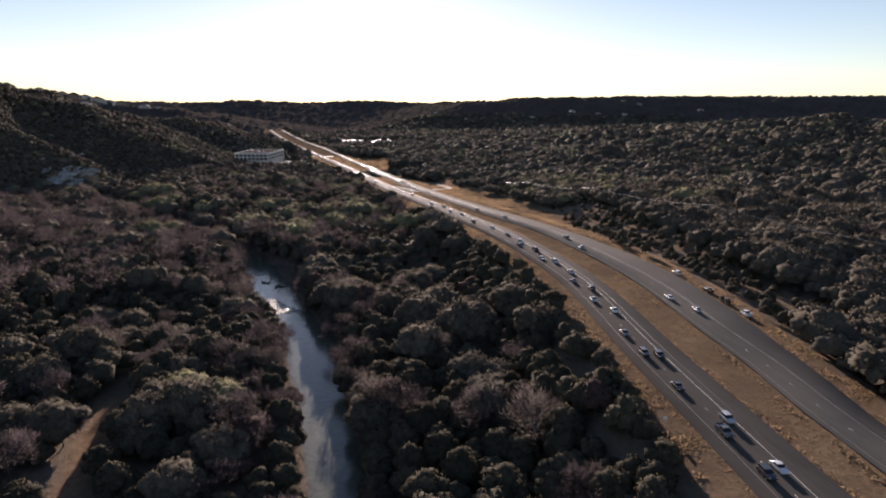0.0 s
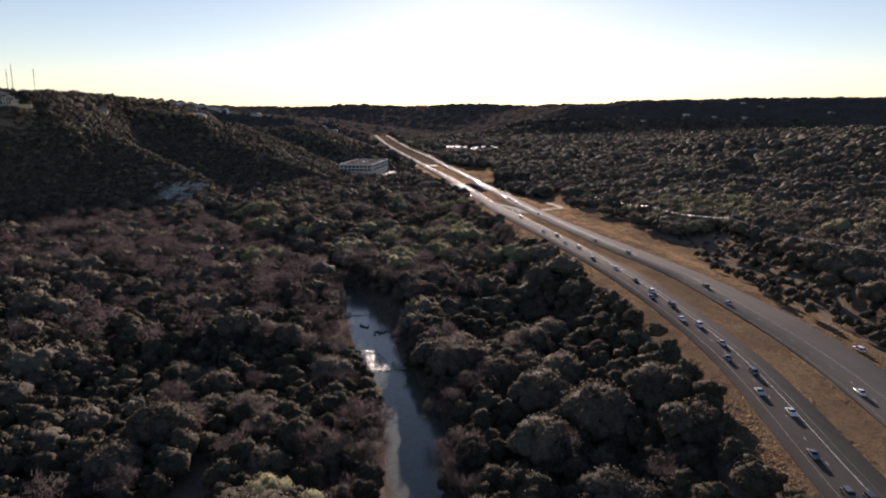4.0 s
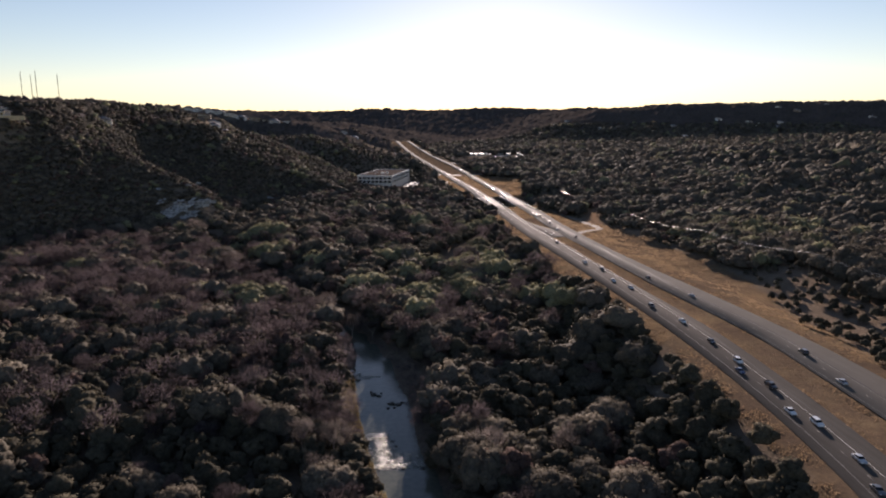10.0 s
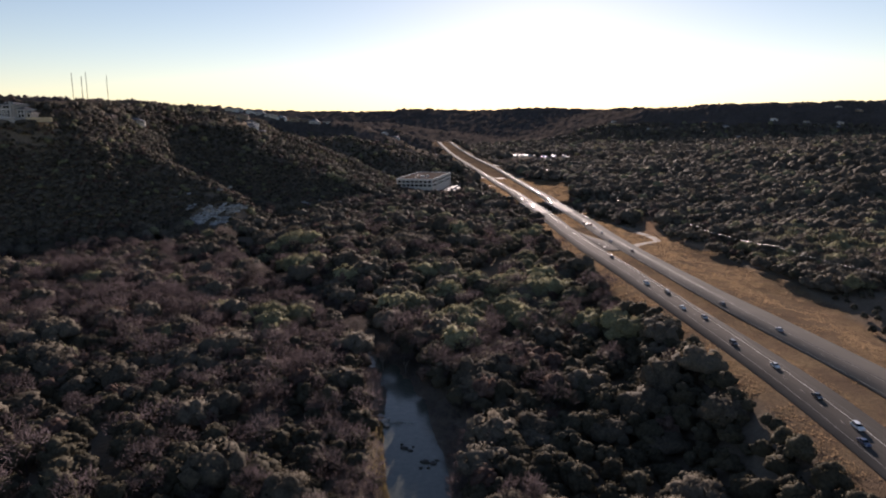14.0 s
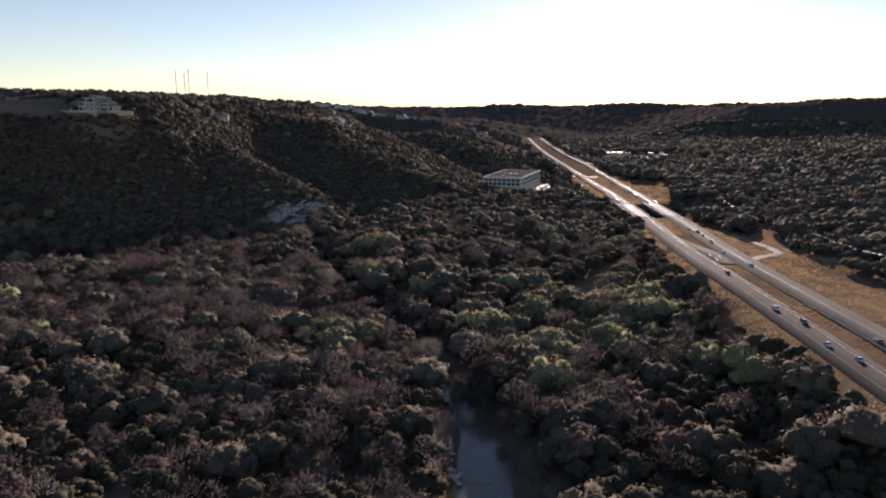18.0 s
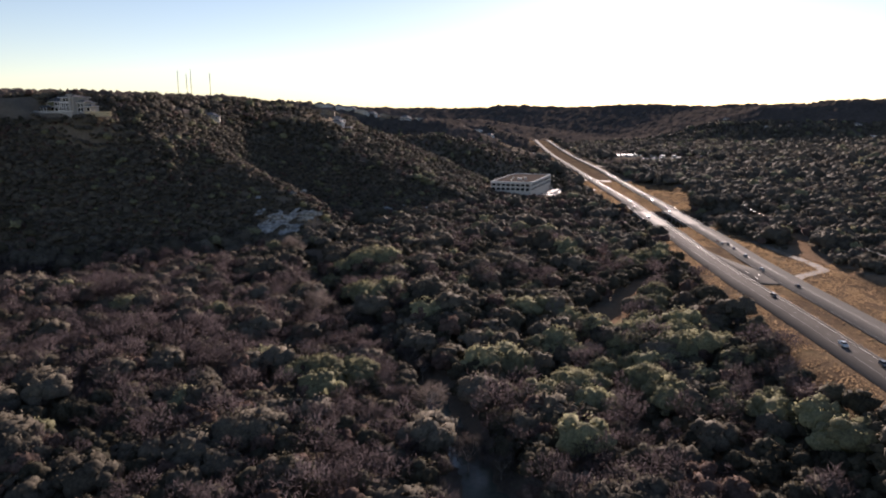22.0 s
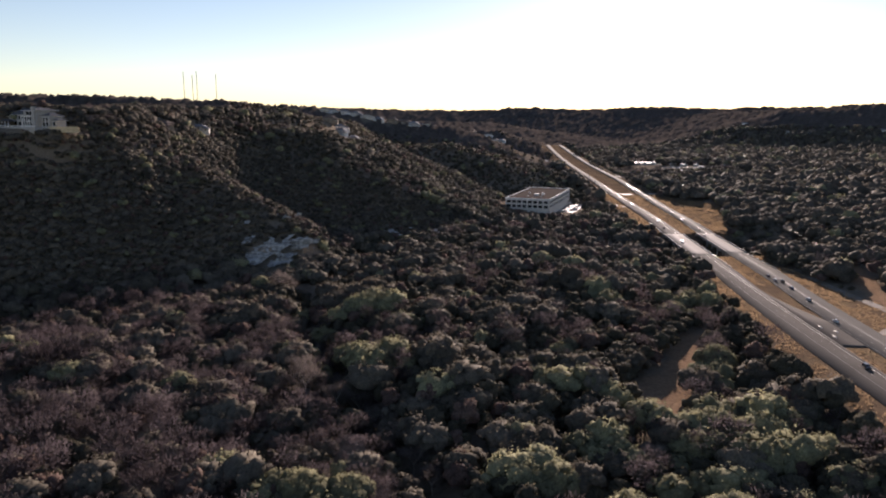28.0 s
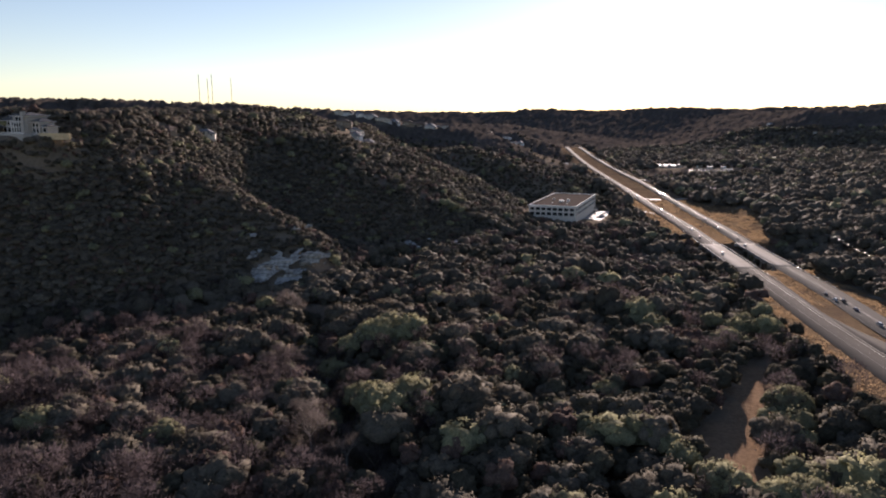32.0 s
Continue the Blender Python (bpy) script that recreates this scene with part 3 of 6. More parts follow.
lane("drive_1", [(171, 667), (178, 677), (190, 690), (202, 703), (204, 725), (201, 755), (198, 790), (198, 826)], 6.5, M_GRAVEL, "pale gravel side road beside the highway")
lane("drive_2", [(104, 1364), (122, 1367)], 10, M_CONCRETE, "short concrete driveway off the highway")
lane("drive_3", [(136, 1362), (163, 1362)], 11, M_CONCRETE, "concrete crossing street through the grass median")
lane("drive_4", [(176, 1360), (199, 1368), (216, 1373), (238, 1372)], 10, M_CONCRETE, "pale concrete side street off the highway")
lane("drive_5", [(126, 1218), (118, 1232), (110, 1240)], 7, M_CONCRETE, "short concrete driveway at the wood's edge")
lane("drive_6", [(168, 1632), (178, 1618), (192, 1604)], 8, M_CONCRETE, "short concrete driveway off the highway")


# ---- bridge ----
def along(y, off):
    """A place beside the road: x, y, z of its surface and heading in degrees."""
    dx = float(road_x(y + 1) - road_x(y - 1)) / 2
    n = math.hypot(1, dx)
    return float(road_x(y)) + off / n, y - off * dx / n, float(road_z(y)), -math.degrees(math.atan(dx))


M_DECK = asphalt("bridge_deck", (0.17, 0.158, 0.14), (0.24, 0.222, 0.2), 0.75)


def bridge(name, a, b, o0, o1):
    root = empty(name, Matrix(), "pale concrete highway bridge on round piers", "bridge")
    ys = np.arange(a, b + 1, 4.0)
    ribbon("deck", ys, o0, o1, 0.03, M_DECK, 0.45).parent = root
    for o in (o0, o1 - 0.4):
        p = ribbon("parapet", ys, o, o + 0.4, 0.85, M_CONCRETE, 0.85)
        p.parent = root
    for k in range(5):
        o = o0 + 1.2 + k * (o1 - o0 - 2.4) / 4
        ribbon("girder", ys, o - 0.3, o + 0.3, -0.42, M_CONCRETE, 1.3).parent = root
    for y in np.linspace(a + 26, b - 26, 4):
        x0, y0, z0, h = along(float(y), (o0 + o1) / 2)
        bm = bmesh.new()
        box(bm, 0, 0, 0, o1 - o0 - 0.6, 1.4, 1.2, 0.1)
        cap = part("pier_cap", bm, M_CONCRETE, root)
        cap.matrix_world = pose(x0, y0, z0 - 2.3, 0, 0, h)
        for dx in (-3.6, 3.6):
            bm = bmesh.new()
            gz = float(ground_z(x0 + dx, y0)) - 1
            bmesh.ops.create_cone(bm, cap_ends=True, segments=12, radius1=0.6, radius2=0.6, depth=z0 - 2.5 - gz)
            col = part("pier", bm, M_CONCRETE, root)
            col.matrix_world = pose(x0 + dx, y0, (z0 - 2.5 + gz) / 2)
    for y, sgn in ((a - 0.5, 1), (b + 0.5, -1)):
        x0, y0, z0, h = along(float(y), (o0 + o1) / 2)
        bm = bmesh.new()
        box(bm, 0, 0, -3.2, o1 - o0, 1.0, 6.0, 0.1)
        part("abutment", bm, M_CONCRETE, root).matrix_world = pose(x0, y0, z0 - 0.5, 0, 0, h)
    return root


bridge("highway_bridge", 908, 1018, -9.5, 9.4)
ro = float(right_off(970))
bridge("highway_bridge", 920, 1026, ro - 0.3, ro + 16.2)

# guard rails
M_STEEL = plain("galvanised_steel", (0.55, 0.55, 0.53), 0.45, 0.85, vary=0.12)


def guard_rail(y0, y1, off):
    root = empty("guard_rail", Matrix(), "galvanised steel guard rail on short posts beside the road", "guard rail", "guard rails")
    ys = np.arange(y0, y1 + 1, 4.0)
    o = off(ys) if callable(off) else off
    ribbon("rail", ys, o - 0.04, o + 0.04, 0.78, M_STEEL, 0.32).parent = root
    bm0 = None
    for y in ys[::2]:
        x, yy, z, h = along(float(y), float(off(y)) if callable(off) else off)
        if bm0 is None:
            bm = bmesh.new()
            box(bm, 0, 0, 0.2, 0.15, 0.12, 1.1)
            ob = part("post", bm, M_STEEL, root)
            bm0 = ob.data
        else:
            ob = new("post", bm0)
            ob.parent = root
        ob.matrix_world = pose(x + 0.12, yy, z, 0, 0, h)


guard_rail(820, 906, -9.4)
guard_rail(1022, 1090, -9.4)
guard_rail(840, 918, lambda y: r_right(y) - 0.3)
guard_rail(850, 906, 9.2)
guard_rail(1030, 1090, lambda y: r_right(y) - 0.3)


# ---- vehicles ----
M_GLASS = Mat("dark_glass", 0.08, 0.0, 0.6).base((0.015, 0.017, 0.02)).m
M_TYRE = plain("tyre_rubber", (0.03, 0.03, 0.03), 0.85)
M_RIM = plain("alloy_rim", (0.45, 0.45, 0.46), 0.35, 0.9)
M_LAMP = Mat("headlight_glass", 0.1, 0.0, 0.6).base((0.7, 0.7, 0.68)).m
M_TAIL = Mat("tail_lamp", 0.25, 0.0, 0.5).base((0.35, 0.02, 0.02)).m


def car_paint(name, col):
    m = Mat(name, 0.28, 0.1, 0.5)
    d = m.noise(1.5, 3)
    m.base(m.ramp(d, [(0.3, tuple(c * 0.9 for c in col)), (0.7, col)]))
    m.b.inputs["Coat Weight"].default_value = 0.6
    m.b.inputs["Coat Roughness"].default_value = 0.2
    return m.m


PAINTS = {"white": car_paint("white_paint", (0.78, 0.78, 0.76)), "silver": car_paint("silver_paint", (0.48, 0.49, 0.50)),
          "black": car_paint("black_paint", (0.02, 0.02, 0.022)), "dark grey": car_paint("grey_paint", (0.09, 0.09, 0.095)),
          "dark red": car_paint("red_paint", (0.20, 0.03, 0.03)), "dark blue": car_paint("blue_paint", (0.03, 0.05, 0.12))}
# side profiles from front to back: y along the car (front at +), z
PROFILES = {
    "sedan": (4.7, 1.82, [(2.35, 0.35), (2.33, 0.62), (2.1, 0.78), (1.1, 0.95), (-1.75, 1.0), (-2.3, 0.92), (-2.35, 0.55), (-2.3, 0.32)],
              [(1.0, 0.93), (0.25, 1.40), (-0.9, 1.43), (-1.75, 1.0)]),
    "suv": (4.8, 1.92, [(2.4, 0.42), (2.38, 0.8), (2.15, 0.98), (1.15, 1.1), (-2.25, 1.12), (-2.4, 1.0), (-2.4, 0.5), (-2.3, 0.38)],
            [(1.1, 1.08), (0.5, 1.68), (-1.9, 1.72), (-2.3, 1.1)]),
    "pickup": (5.7, 2.0, [(2.85, 0.5), (2.83, 0.95), (2.6, 1.1), (1.5, 1.18), (-2.8, 1.2), (-2.85, 0.9), (-2.85, 0.55), (-2.6, 0.45)],
               [(1.4, 1.16), (0.8, 1.82), (-0.55, 1.86), (-0.9, 1.2)]),
}


def extrude_profile(bm, prof, half, taper):
    """A closed side profile pushed out to both sides; upper points lean in by taper."""
    zmax = max(p[1] for p in prof)
    zmin = min(p[1] for p in prof)
    rows = []
    for sgn in (-1, 1):
        rows.append([bm.verts.new((sgn * half * (1 - taper * (z - zmin) / (zmax - zmin + 1e-6)), y, z)) for y, z in prof])
    n = len(prof)
    bm.faces.new(rows[0])
    bm.faces.new(rows[1][::-1])
    for i in range(n):
        j = (i + 1) % n
        bm.faces.new((rows[0][i], rows[1][i], rows[1][j], rows[0][j]))
    bmesh.ops.recalc_face_normals(bm, faces=bm.faces)
    return rows


def vehicle(kind, colour):
    L, W, prof, cab = PROFILES[kind]
    root = empty({"sedan": "sedan_car", "suv": "suv_car", "pickup": "pickup_truck"}[kind], pose(0, 0, -300),
                 f"{colour} {'sport utility car' if kind == 'suv' else kind + (' truck' if kind == 'pickup' else ' car')} driving on the highway asphalt", "truck" if kind == "pickup" else "car", "cars on the highway")
    paintm = PAINTS[colour]
    bm = bmesh.new()
    extrude_profile(bm, prof, W / 2, 0.06)
    bmesh.ops.bevel(bm, geom=list(bm.edges), offset=0.06, segments=1, affect='EDGES')
    body = part("body", bm, paintm, root)
    if kind == "pickup":
        bm = bmesh.new()
        for sx in (-1, 1):
            box(bm, sx * 0.92, -1.85, 1.28, 0.1, 1.9, 0.34, 0.03)
        box(bm, 0, -2.76, 1.28, 1.9, 0.1, 0.34, 0.03)
        part("bed_wall", bm, paintm, root)
    bm = bmesh.new()
    extrude_profile(bm, cab, W / 2 * 0.93, 0.2)
    bmesh.ops.bevel(bm, geom=list(bm.edges), offset=0.05, segments=1, affect='EDGES')
    part("cabin", bm, M_GLASS, root, "dark window glass")
    (y1, z1), (y2, z2) = cab[1], cab[2]
    bm = bmesh.new()
    box(bm, 0, (y1 + y2) / 2, z1 + 0.03, W * 0.74, y1 - y2 + 0.15, 0.07, 0.03)
    part("roof", bm, paintm, root)
    for sx in (-1, 1):
        for yy in (L * 0.31, -L * 0.31):
            bm = bmesh.new()
            bmesh.ops.create_cone(bm, cap_ends=True, segments=14, radius1=0.35, radius2=0.35, depth=0.24)
            tyre = part("tyre", bm, M_TYRE, root)
            tyre.matrix_local = pose(sx * (W / 2 - 0.12), yy, 0.35, 0, 90, 0)
            bm = bmesh.new()
            bmesh.ops.create_cone(bm, cap_ends=True, segments=10, radius1=0.22, radius2=0.22, depth=0.27)
            part("rim", bm, M_RIM, tyre)
        bm = bmesh.new()
        box(bm, sx * W * 0.36, L / 2 - 0.08, 0.68 if kind == "sedan" else 0.85, 0.38, 0.14, 0.16, 0.03)
        part("headlight", bm, M_LAMP, root)
        bm = bmesh.new()
        box(bm, sx * W * 0.38, -L / 2 + 0.06, 0.8 if kind == "sedan" else 0.98, 0.28, 0.12, 0.22, 0.03)
        part("tail_light", bm, M_TAIL, root)
        bm = bmesh.new()
        box(bm, sx * (W / 2 + 0.08), cab[0][0] - 0.25, cab[0][1] + 0.1, 0.18, 0.14, 0.12, 0.03)
        part("wing_mirror", bm, paintm, root)
    return root


MODELS = {}


def park(kind, colour, m):
    if (kind, colour) not in MODELS:
        MODELS[kind, colour] = ob = vehicle(kind, colour)
        ob.matrix_world = m
        return ob
    ob = copy_thing(MODELS[kind, colour], Matrix())
    ob.matrix_basis = m
    return ob


def on_road(kind, colour, y, off, towards):
    x, yy, z, h = along(float(y), off)
    return park(kind, colour, pose(x, yy, z + 0.01, 0, 0, h + (180 if towards else 0)))


TRAFFIC = [("sedan", "white", 106, 1.9), ("suv", "black", 104, -1.8), ("suv", "silver", 127, 1.9), ("pickup", "dark grey", 121, -1.8),
           ("sedan", "black", 145, -1.8), ("suv", "black", 166, 1.9), ("suv", "dark grey", 168, -1.8), ("sedan", "dark grey", 185, -1.8),
           ("sedan", "white", 208, 1.9), ("sedan", "silver", 221, -1.8), ("suv", "black", 236, 1.9), ("sedan", "dark grey", 248, -1.8),
           ("sedan", "silver", 263, 1.9), ("suv", "white", 284, 1.9), ("sedan", "white", 292, -1.8), ("pickup", "black", 312, 1.9),
           ("sedan", "dark blue", 326, -1.8), ("suv", "white", 336, 1.9), ("sedan", "black", 359, 1.9), ("sedan", "white", 388, 1.9),
           ("suv", "dark grey", 415, -1.8), ("sedan", "silver", 455, 1.9), ("sedan", "white", 473, -1.8), ("suv", "dark grey", 506, 1.9),
           ("pickup", "white", 530, -1.8), ("suv", "black", 618, 1.9), ("suv", "white", 968, -1.8), ("sedan", "black", 1050, -1.8), ("sedan", "white", 1100, 1.9),
           ("suv", "white", 1236, 1.9), ("sedan", "silver", 1366, -1.8), ("sedan", "white", 1390, 1.9), ("suv", "dark grey", 1520, -1.8), ("sedan", "white", 1610, 1.9)]
for kind, colour, y, off in TRAFFIC:
    on_road(kind, colour, y, off, True)
AWAY = [("sedan", "silver", 208, 7.0), ("sedan", "white", 223, 3.4), ("sedan", "silver", 315, 3.4), ("suv", "dark grey", 345, 7.0),
        ("sedan", "silver", 434, 7.0), ("sedan", "dark grey", 480, 3.4), ("sedan", "black", 645, 7.0), ("sedan", "white", 696, 3.4),
        ("suv", "silver", 747, 7.0), ("sedan", "dark blue", 782, 7.0), ("pickup", "black", 803, 7.0), ("suv", "silver", 806, 3.4), ("sedan", "black", 822, 3.4),
        ("suv", "white", 1011, 3.4), ("sedan", "dark grey", 1048, 7.0), ("suv", "white", 1112, 3.4), ("sedan", "silver", 1173, 7.0),
        ("sedan", "white", 1297, 3.4), ("suv", "silver", 1402, 7.0), ("sedan", "white", 1412, 3.4), ("sedan", "silver", 1440, 3.4), ("suv", "dark grey", 1500, 7.0), ("sedan", "white", 1585, 3.4)]
for kind, colour, y, off in AWAY:
    on_road(kind, colour, y, float(right_off(y)) + off, False)


def beside(kind, colour, y, off, turn=0.0):
    x, yy, z, h = along(float(y), off)
    ob = park(kind, colour, pose(x, yy, float(ground_z(x, yy)) + 0.02, 0, 0, h + turn))
    ob["label"] = f"{colour} {'sport utility car' if kind == 'suv' else kind} parked on dry grass by the shoulder"
    return ob


beside("suv", "white", 258, 46.5)
beside("pickup", "white", 204, 46.0)
beside("pickup", "black", 232, 46.0)


def flat_trailer(y, off):
    x, yy, z, h = along(float(y), off)
    root = empty("flat_trailer", pose(x, yy, float(ground_z(x, yy)), 0, 0, h), "dark flat trailer loaded with machine parts on the verge", "trailer")
    bm = bmesh.new()
    box(bm, 0, 0, 0.8, 2.3, 6.6, 0.18, 0.03)
    part("bed", bm, M_TYRE, root)
    bm = bmesh.new()
    box(bm, 0, 4.2, 0.7, 0.16, 1.9, 0.14, 0.02)
    part("drawbar", bm, M_STEEL, root)
    for sx in (-1, 1):
        for w in (-0.6, 0.5):
            bm = bmesh.new()
            bmesh.ops.create_cone(bm, cap_ends=True, segments=12, radius1=0.38, radius2=0.38, depth=0.25)
            part("tyre", bm, M_TYRE, root).matrix_local = pose(sx * 1.1, w, 0.38, 0, 90, 0)
    for k, (px_, py, sx_, sy, sz) in enumerate(((-0.4, 1.8, 1.2, 1.6, 1.1), (0.3, -0.2, 1.4, 1.3, 0.8), (-0.2, -2.1, 1.6, 1.4, 1.2))):
        bm = bmesh.new()
        box(bm, px_, py, 0.9 + sz / 2, sx_, sy, sz, 0.15)
        part("load", bm, (M_TYRE, M_STEEL, M_BARK)[k], root)


flat_trailer(219, 46.0)


# ---- power line ----
M_POLE = plain("weathered_pole_wood", (0.20, 0.16, 0.12), 0.9, vary=0.25)
M_CABLE = Mat("aluminium_cable", 0.45, 1.0, 0.5).base((0.5, 0.48, 0.46)).m
M_CERAMIC = plain("insulator", (0.35, 0.30, 0.26), 0.3)
POLES = [(240, 180, 42), (240, 325, 42), (240, 460, 38), (241, 590, 29.5), (242, 735, 21.5), (238, 888, 16), (262, 1165, 20), (225, 1450, 25), (164, 1720, 28), (128, 2000, 21)]


def utility_pole(x, y, top):
    g = float(ground_z(x, y))
    root = empty("utility_pole", pose(x, y, g), "weathered wooden utility pole with a crossarm", "utility pole", "poles of the power line")
    hgt = max(6.5, top - g)
    bm = bmesh.new()
    bmesh.ops.create_cone(bm, cap_ends=True, segments=10, radius1=0.2, radius2=0.13, depth=hgt + 1)
    part("pole", bm, M_POLE, root).matrix_local = pose(0, 0, hgt / 2 - 0.5)
    bm = bmesh.new()
    box(bm, 0, 0, hgt - 0.6, 2.6, 0.14, 0.16, 0.02)
    part("crossarm", bm, M_POLE, root)
    for sx in (-1.1, 1.1):
        bm = bmesh.new()
        bmesh.ops.create_cone(bm, cap_ends=True, segments=8, radius1=0.1, radius2=0.06, depth=0.3)
        part("insulator", bm, M_CERAMIC, root).matrix_local = pose(sx, 0, hgt - 0.37)
    return g + hgt - 0.2


tops = [utility_pole(*p) for p in POLES]
for sx, drop in ((-1.1, 0.0), (1.1, 0.0)):
    cu = bpy.data.curves.new("power_cable", 'CURVE')
    cu.dimensions = '3D'
    cu.bevel_depth, cu.bevel_resolution = 0.032, 0
    for (x0, y0, _), z0, (x1, y1, _), z1 in zip(POLES, tops, POLES[1:], tops[1:]):
        sp = cu.splines.new('POLY')
        sp.points.add(14)
        for k in range(15):
            s = k / 14
            sp.points[k].co = (x0 + sx + (x1 - x0) * s, y0 + (y1 - y0) * s, z0 + (z1 - z0) * s - 4 * 2.4 * s * (1 - s) - drop, 1)
    ob = new("power_cable", cu)
    cu.materials.append(M_CABLE)
    tagged(ob, "thin bright aluminium cable hung between the wooden poles", "cable", "cables of the power line")


# ---- buildings ----
M_STUCCO = plain("pale_stucco", (0.62, 0.57, 0.50), 0.85, vary=0.1, scale=0.4)
M_WHITE = plain("white_wall", (0.78, 0.76, 0.72), 0.8, vary=0.08, scale=0.4)
M_GREYROOF = plain("grey_roof", (0.20, 0.20, 0.21), 0.8, vary=0.2, scale=0.5)
M_BROWNROOF = plain("brown_roof", (0.16, 0.12, 0.10), 0.8, vary=0.25, scale=0.6)
M_METALROOF = plain("pale_metal_roof", (0.62, 0.61, 0.59), 0.55, 0.2, vary=0.15)
M_BALLAST = plain("flat_roof_gravel", (0.12, 0.10, 0.085), 1.0, vary=0.2, scale=0.3, spec=0.0)
M_WALLSTONE = plain("limestone_wall", (0.58, 0.47, 0.30), 0.9, vary=0.2, scale=0.7)


def window(parent, w, h, m):
    """A window in its frame; its front looks along -y of m."""
    bm = bmesh.new()
    for sx in (-1, 1):
        box(bm, sx * (w / 2 + 0.05), 0, 0, 0.12, 0.22, h + 0.2)
        box(bm, 0, 0, sx * (h / 2 + 0.05), w, 0.22, 0.12)
    f = part("window", bm, M_WHITE, parent)
    f.matrix_local = m
    bm = bmesh.new()
    box(bm, 0, 0.02, 0, w, 0.06, h)
    part("pane", bm, M_GLASS, f)
    return f


def office():
    g = 17.0
    root = empty("office_building", pose(-20.5, 1109, g, 0, 0, -13.5), "pale flat-roofed office building with ribbon windows among trees", "building")
    W, D, H = 50.0, 128.0, 12.5
    bm = bmesh.new()
    box(bm, W / 2, D / 2, H / 2 - 3, W, D, H + 6, 0.1)
    part("wall", bm, M_STUCCO, root)
    bm = bmesh.new()
    box(bm, W / 2, D / 2, H + 0.06, W - 1.2, D - 1.2, 0.1)
    part("roof", bm, M_BALLAST, root, "brown gravelled flat roof")
    bm = bmesh.new()
    for cx, cy, sx, sy in ((W / 2, 0.3, W + 0.6, 0.7), (W / 2, D - 0.3, W + 0.6, 0.7), (0.3, D / 2, 0.7, D - 0.8), (W - 0.3, D / 2, 0.7, D - 0.8)):
        box(bm, cx, cy, H + 0.25, sx, sy, 1.0, 0.05)
    part("parapet", bm, M_WHITE, root, "white roof edge")
    for k, (cx, cy, s, h) in enumerate(((27, 40, 5, 2.2), (33, 46, 3, 2.6), (20, 25, 1.6, 1.2), (36, 22, 1.6, 1.0), (14, 60, 2.2, 1.4))):
        bm = bmesh.new()
        box(bm, cx, cy, H + 0.1 + h / 2, s, s * 0.8, h, 0.1)
        part("roof_unit", bm, M_METALROOF if k < 2 else M_STEEL, root, "pale rooftop air unit")
    for zc, hh in ((9.3, 2.9), (4.4, 3.1)):
        for k in range(8):
            window(root, 4.4, hh, pose(4.0 + k * 6.0, -0.06, zc))
        for k in range(16):
            window(root, 4.6, hh, pose(W + 0.06, 5 + k * 7.6, zc, 0, 0, 90))
    for k in range(9):
        bm = bmesh.new()
        box(bm, 1.0 + k * 6.0, -0.15, H / 2 - 2, 0.6, 0.4, H + 3.4, 0.04)
        part("pier", bm, M_STUCCO, root, "pale wall pier between windows")


office()
lane("parking_pad", [(46, 1142), (53, 1170), (61, 1205), (69, 1236)], 22, M_CONCRETE, "sunlit pale concrete parking area by the office", "parking area")
for k, (x, y) in enumerate(((44, 1148), (47, 1149.5), (50, 1151), (56, 1165), (64, 1196), (67, 1206))):
    ob = park(("sedan", "suv")[k % 2], ("white", "silver", "white", "black")[k % 4], pose(x, y, float(ground_z(x, y)) + 0.35, 0, 0, 70))
    ob["label"] = "car parked on the pale concrete pad by the office"
    ob["group"] = "cars parked at the office"


def shed(name, x, y, turn, w, d, h, roofm, label, g=None):
    """A low building with a shallow gabled roof, a door and windows."""
    g = float(ground_z(x, y)) if g is None else g
    root = empty(name, pose(x, y, g, 0, 0, turn), label, "building", "low buildings in the valley")
    bm = bmesh.new()
    box(bm, 0, 0, h / 2 - 1, w, d, h + 2, 0.05)
    part("wall", bm, M_STUCCO, root)
    bm = bmesh.new()
    rise = 0.09 * d
    prof = [(-d / 2 - 0.6, h), (0, h + rise), (d / 2 + 0.6, h), (d / 2 + 0.6, h + 0.25), (0, h + rise + 0.3), (-d / 2 - 0.6, h + 0.25)]
    rows = [[bm.verts.new((sx * (w / 2 + 0.6), yy, zz)) for yy, zz in prof] for sx in (-1, 1)]
    bm.faces.new(rows[0])
    bm.faces.new(rows[1][::-1])
    for i in range(6):
        j = (i + 1) % 6
        bm.faces.new((rows[0][i], rows[1][i], rows[1][j], rows[0][j]))
    bmesh.ops.recalc_face_normals(bm, faces=bm.faces)
    part("roof", bm, roofm, root)
    n = max(2, int(w / 7))
    for k in range(n):
        window(root, 2.0, 1.4, pose(-w / 2 + (k + 0.5) * w / n, -d / 2 - 0.06, h * 0.55))


shed("warehouse", 36, 1975, -3, 42, 90, 7, M_METALROOF, "long low building with a bright pale metal roof", 5)
shed("warehouse", 4, 1848, -8, 26, 16, 5, M_METALROOF, "small outbuilding with a pale metal roof", 7)
for x, y, w, d in ((250, 1992, 24, 26), (272, 1984, 14, 18), (283, 1950, 20, 20), (303, 1944, 26, 30), (312, 1918, 12, 10), (318, 1868, 12, 7), (330, 1828, 10, 6), (352, 1812, 9, 6), (300, 1694, 16, 8),
                   (396, 1770, 12, 6), (346, 1748, 9, 5)):
    shed("warehouse", x, y, 12, w, d, 4.0, M_METALROOF, "low valley building with a sun-bright metal roof")


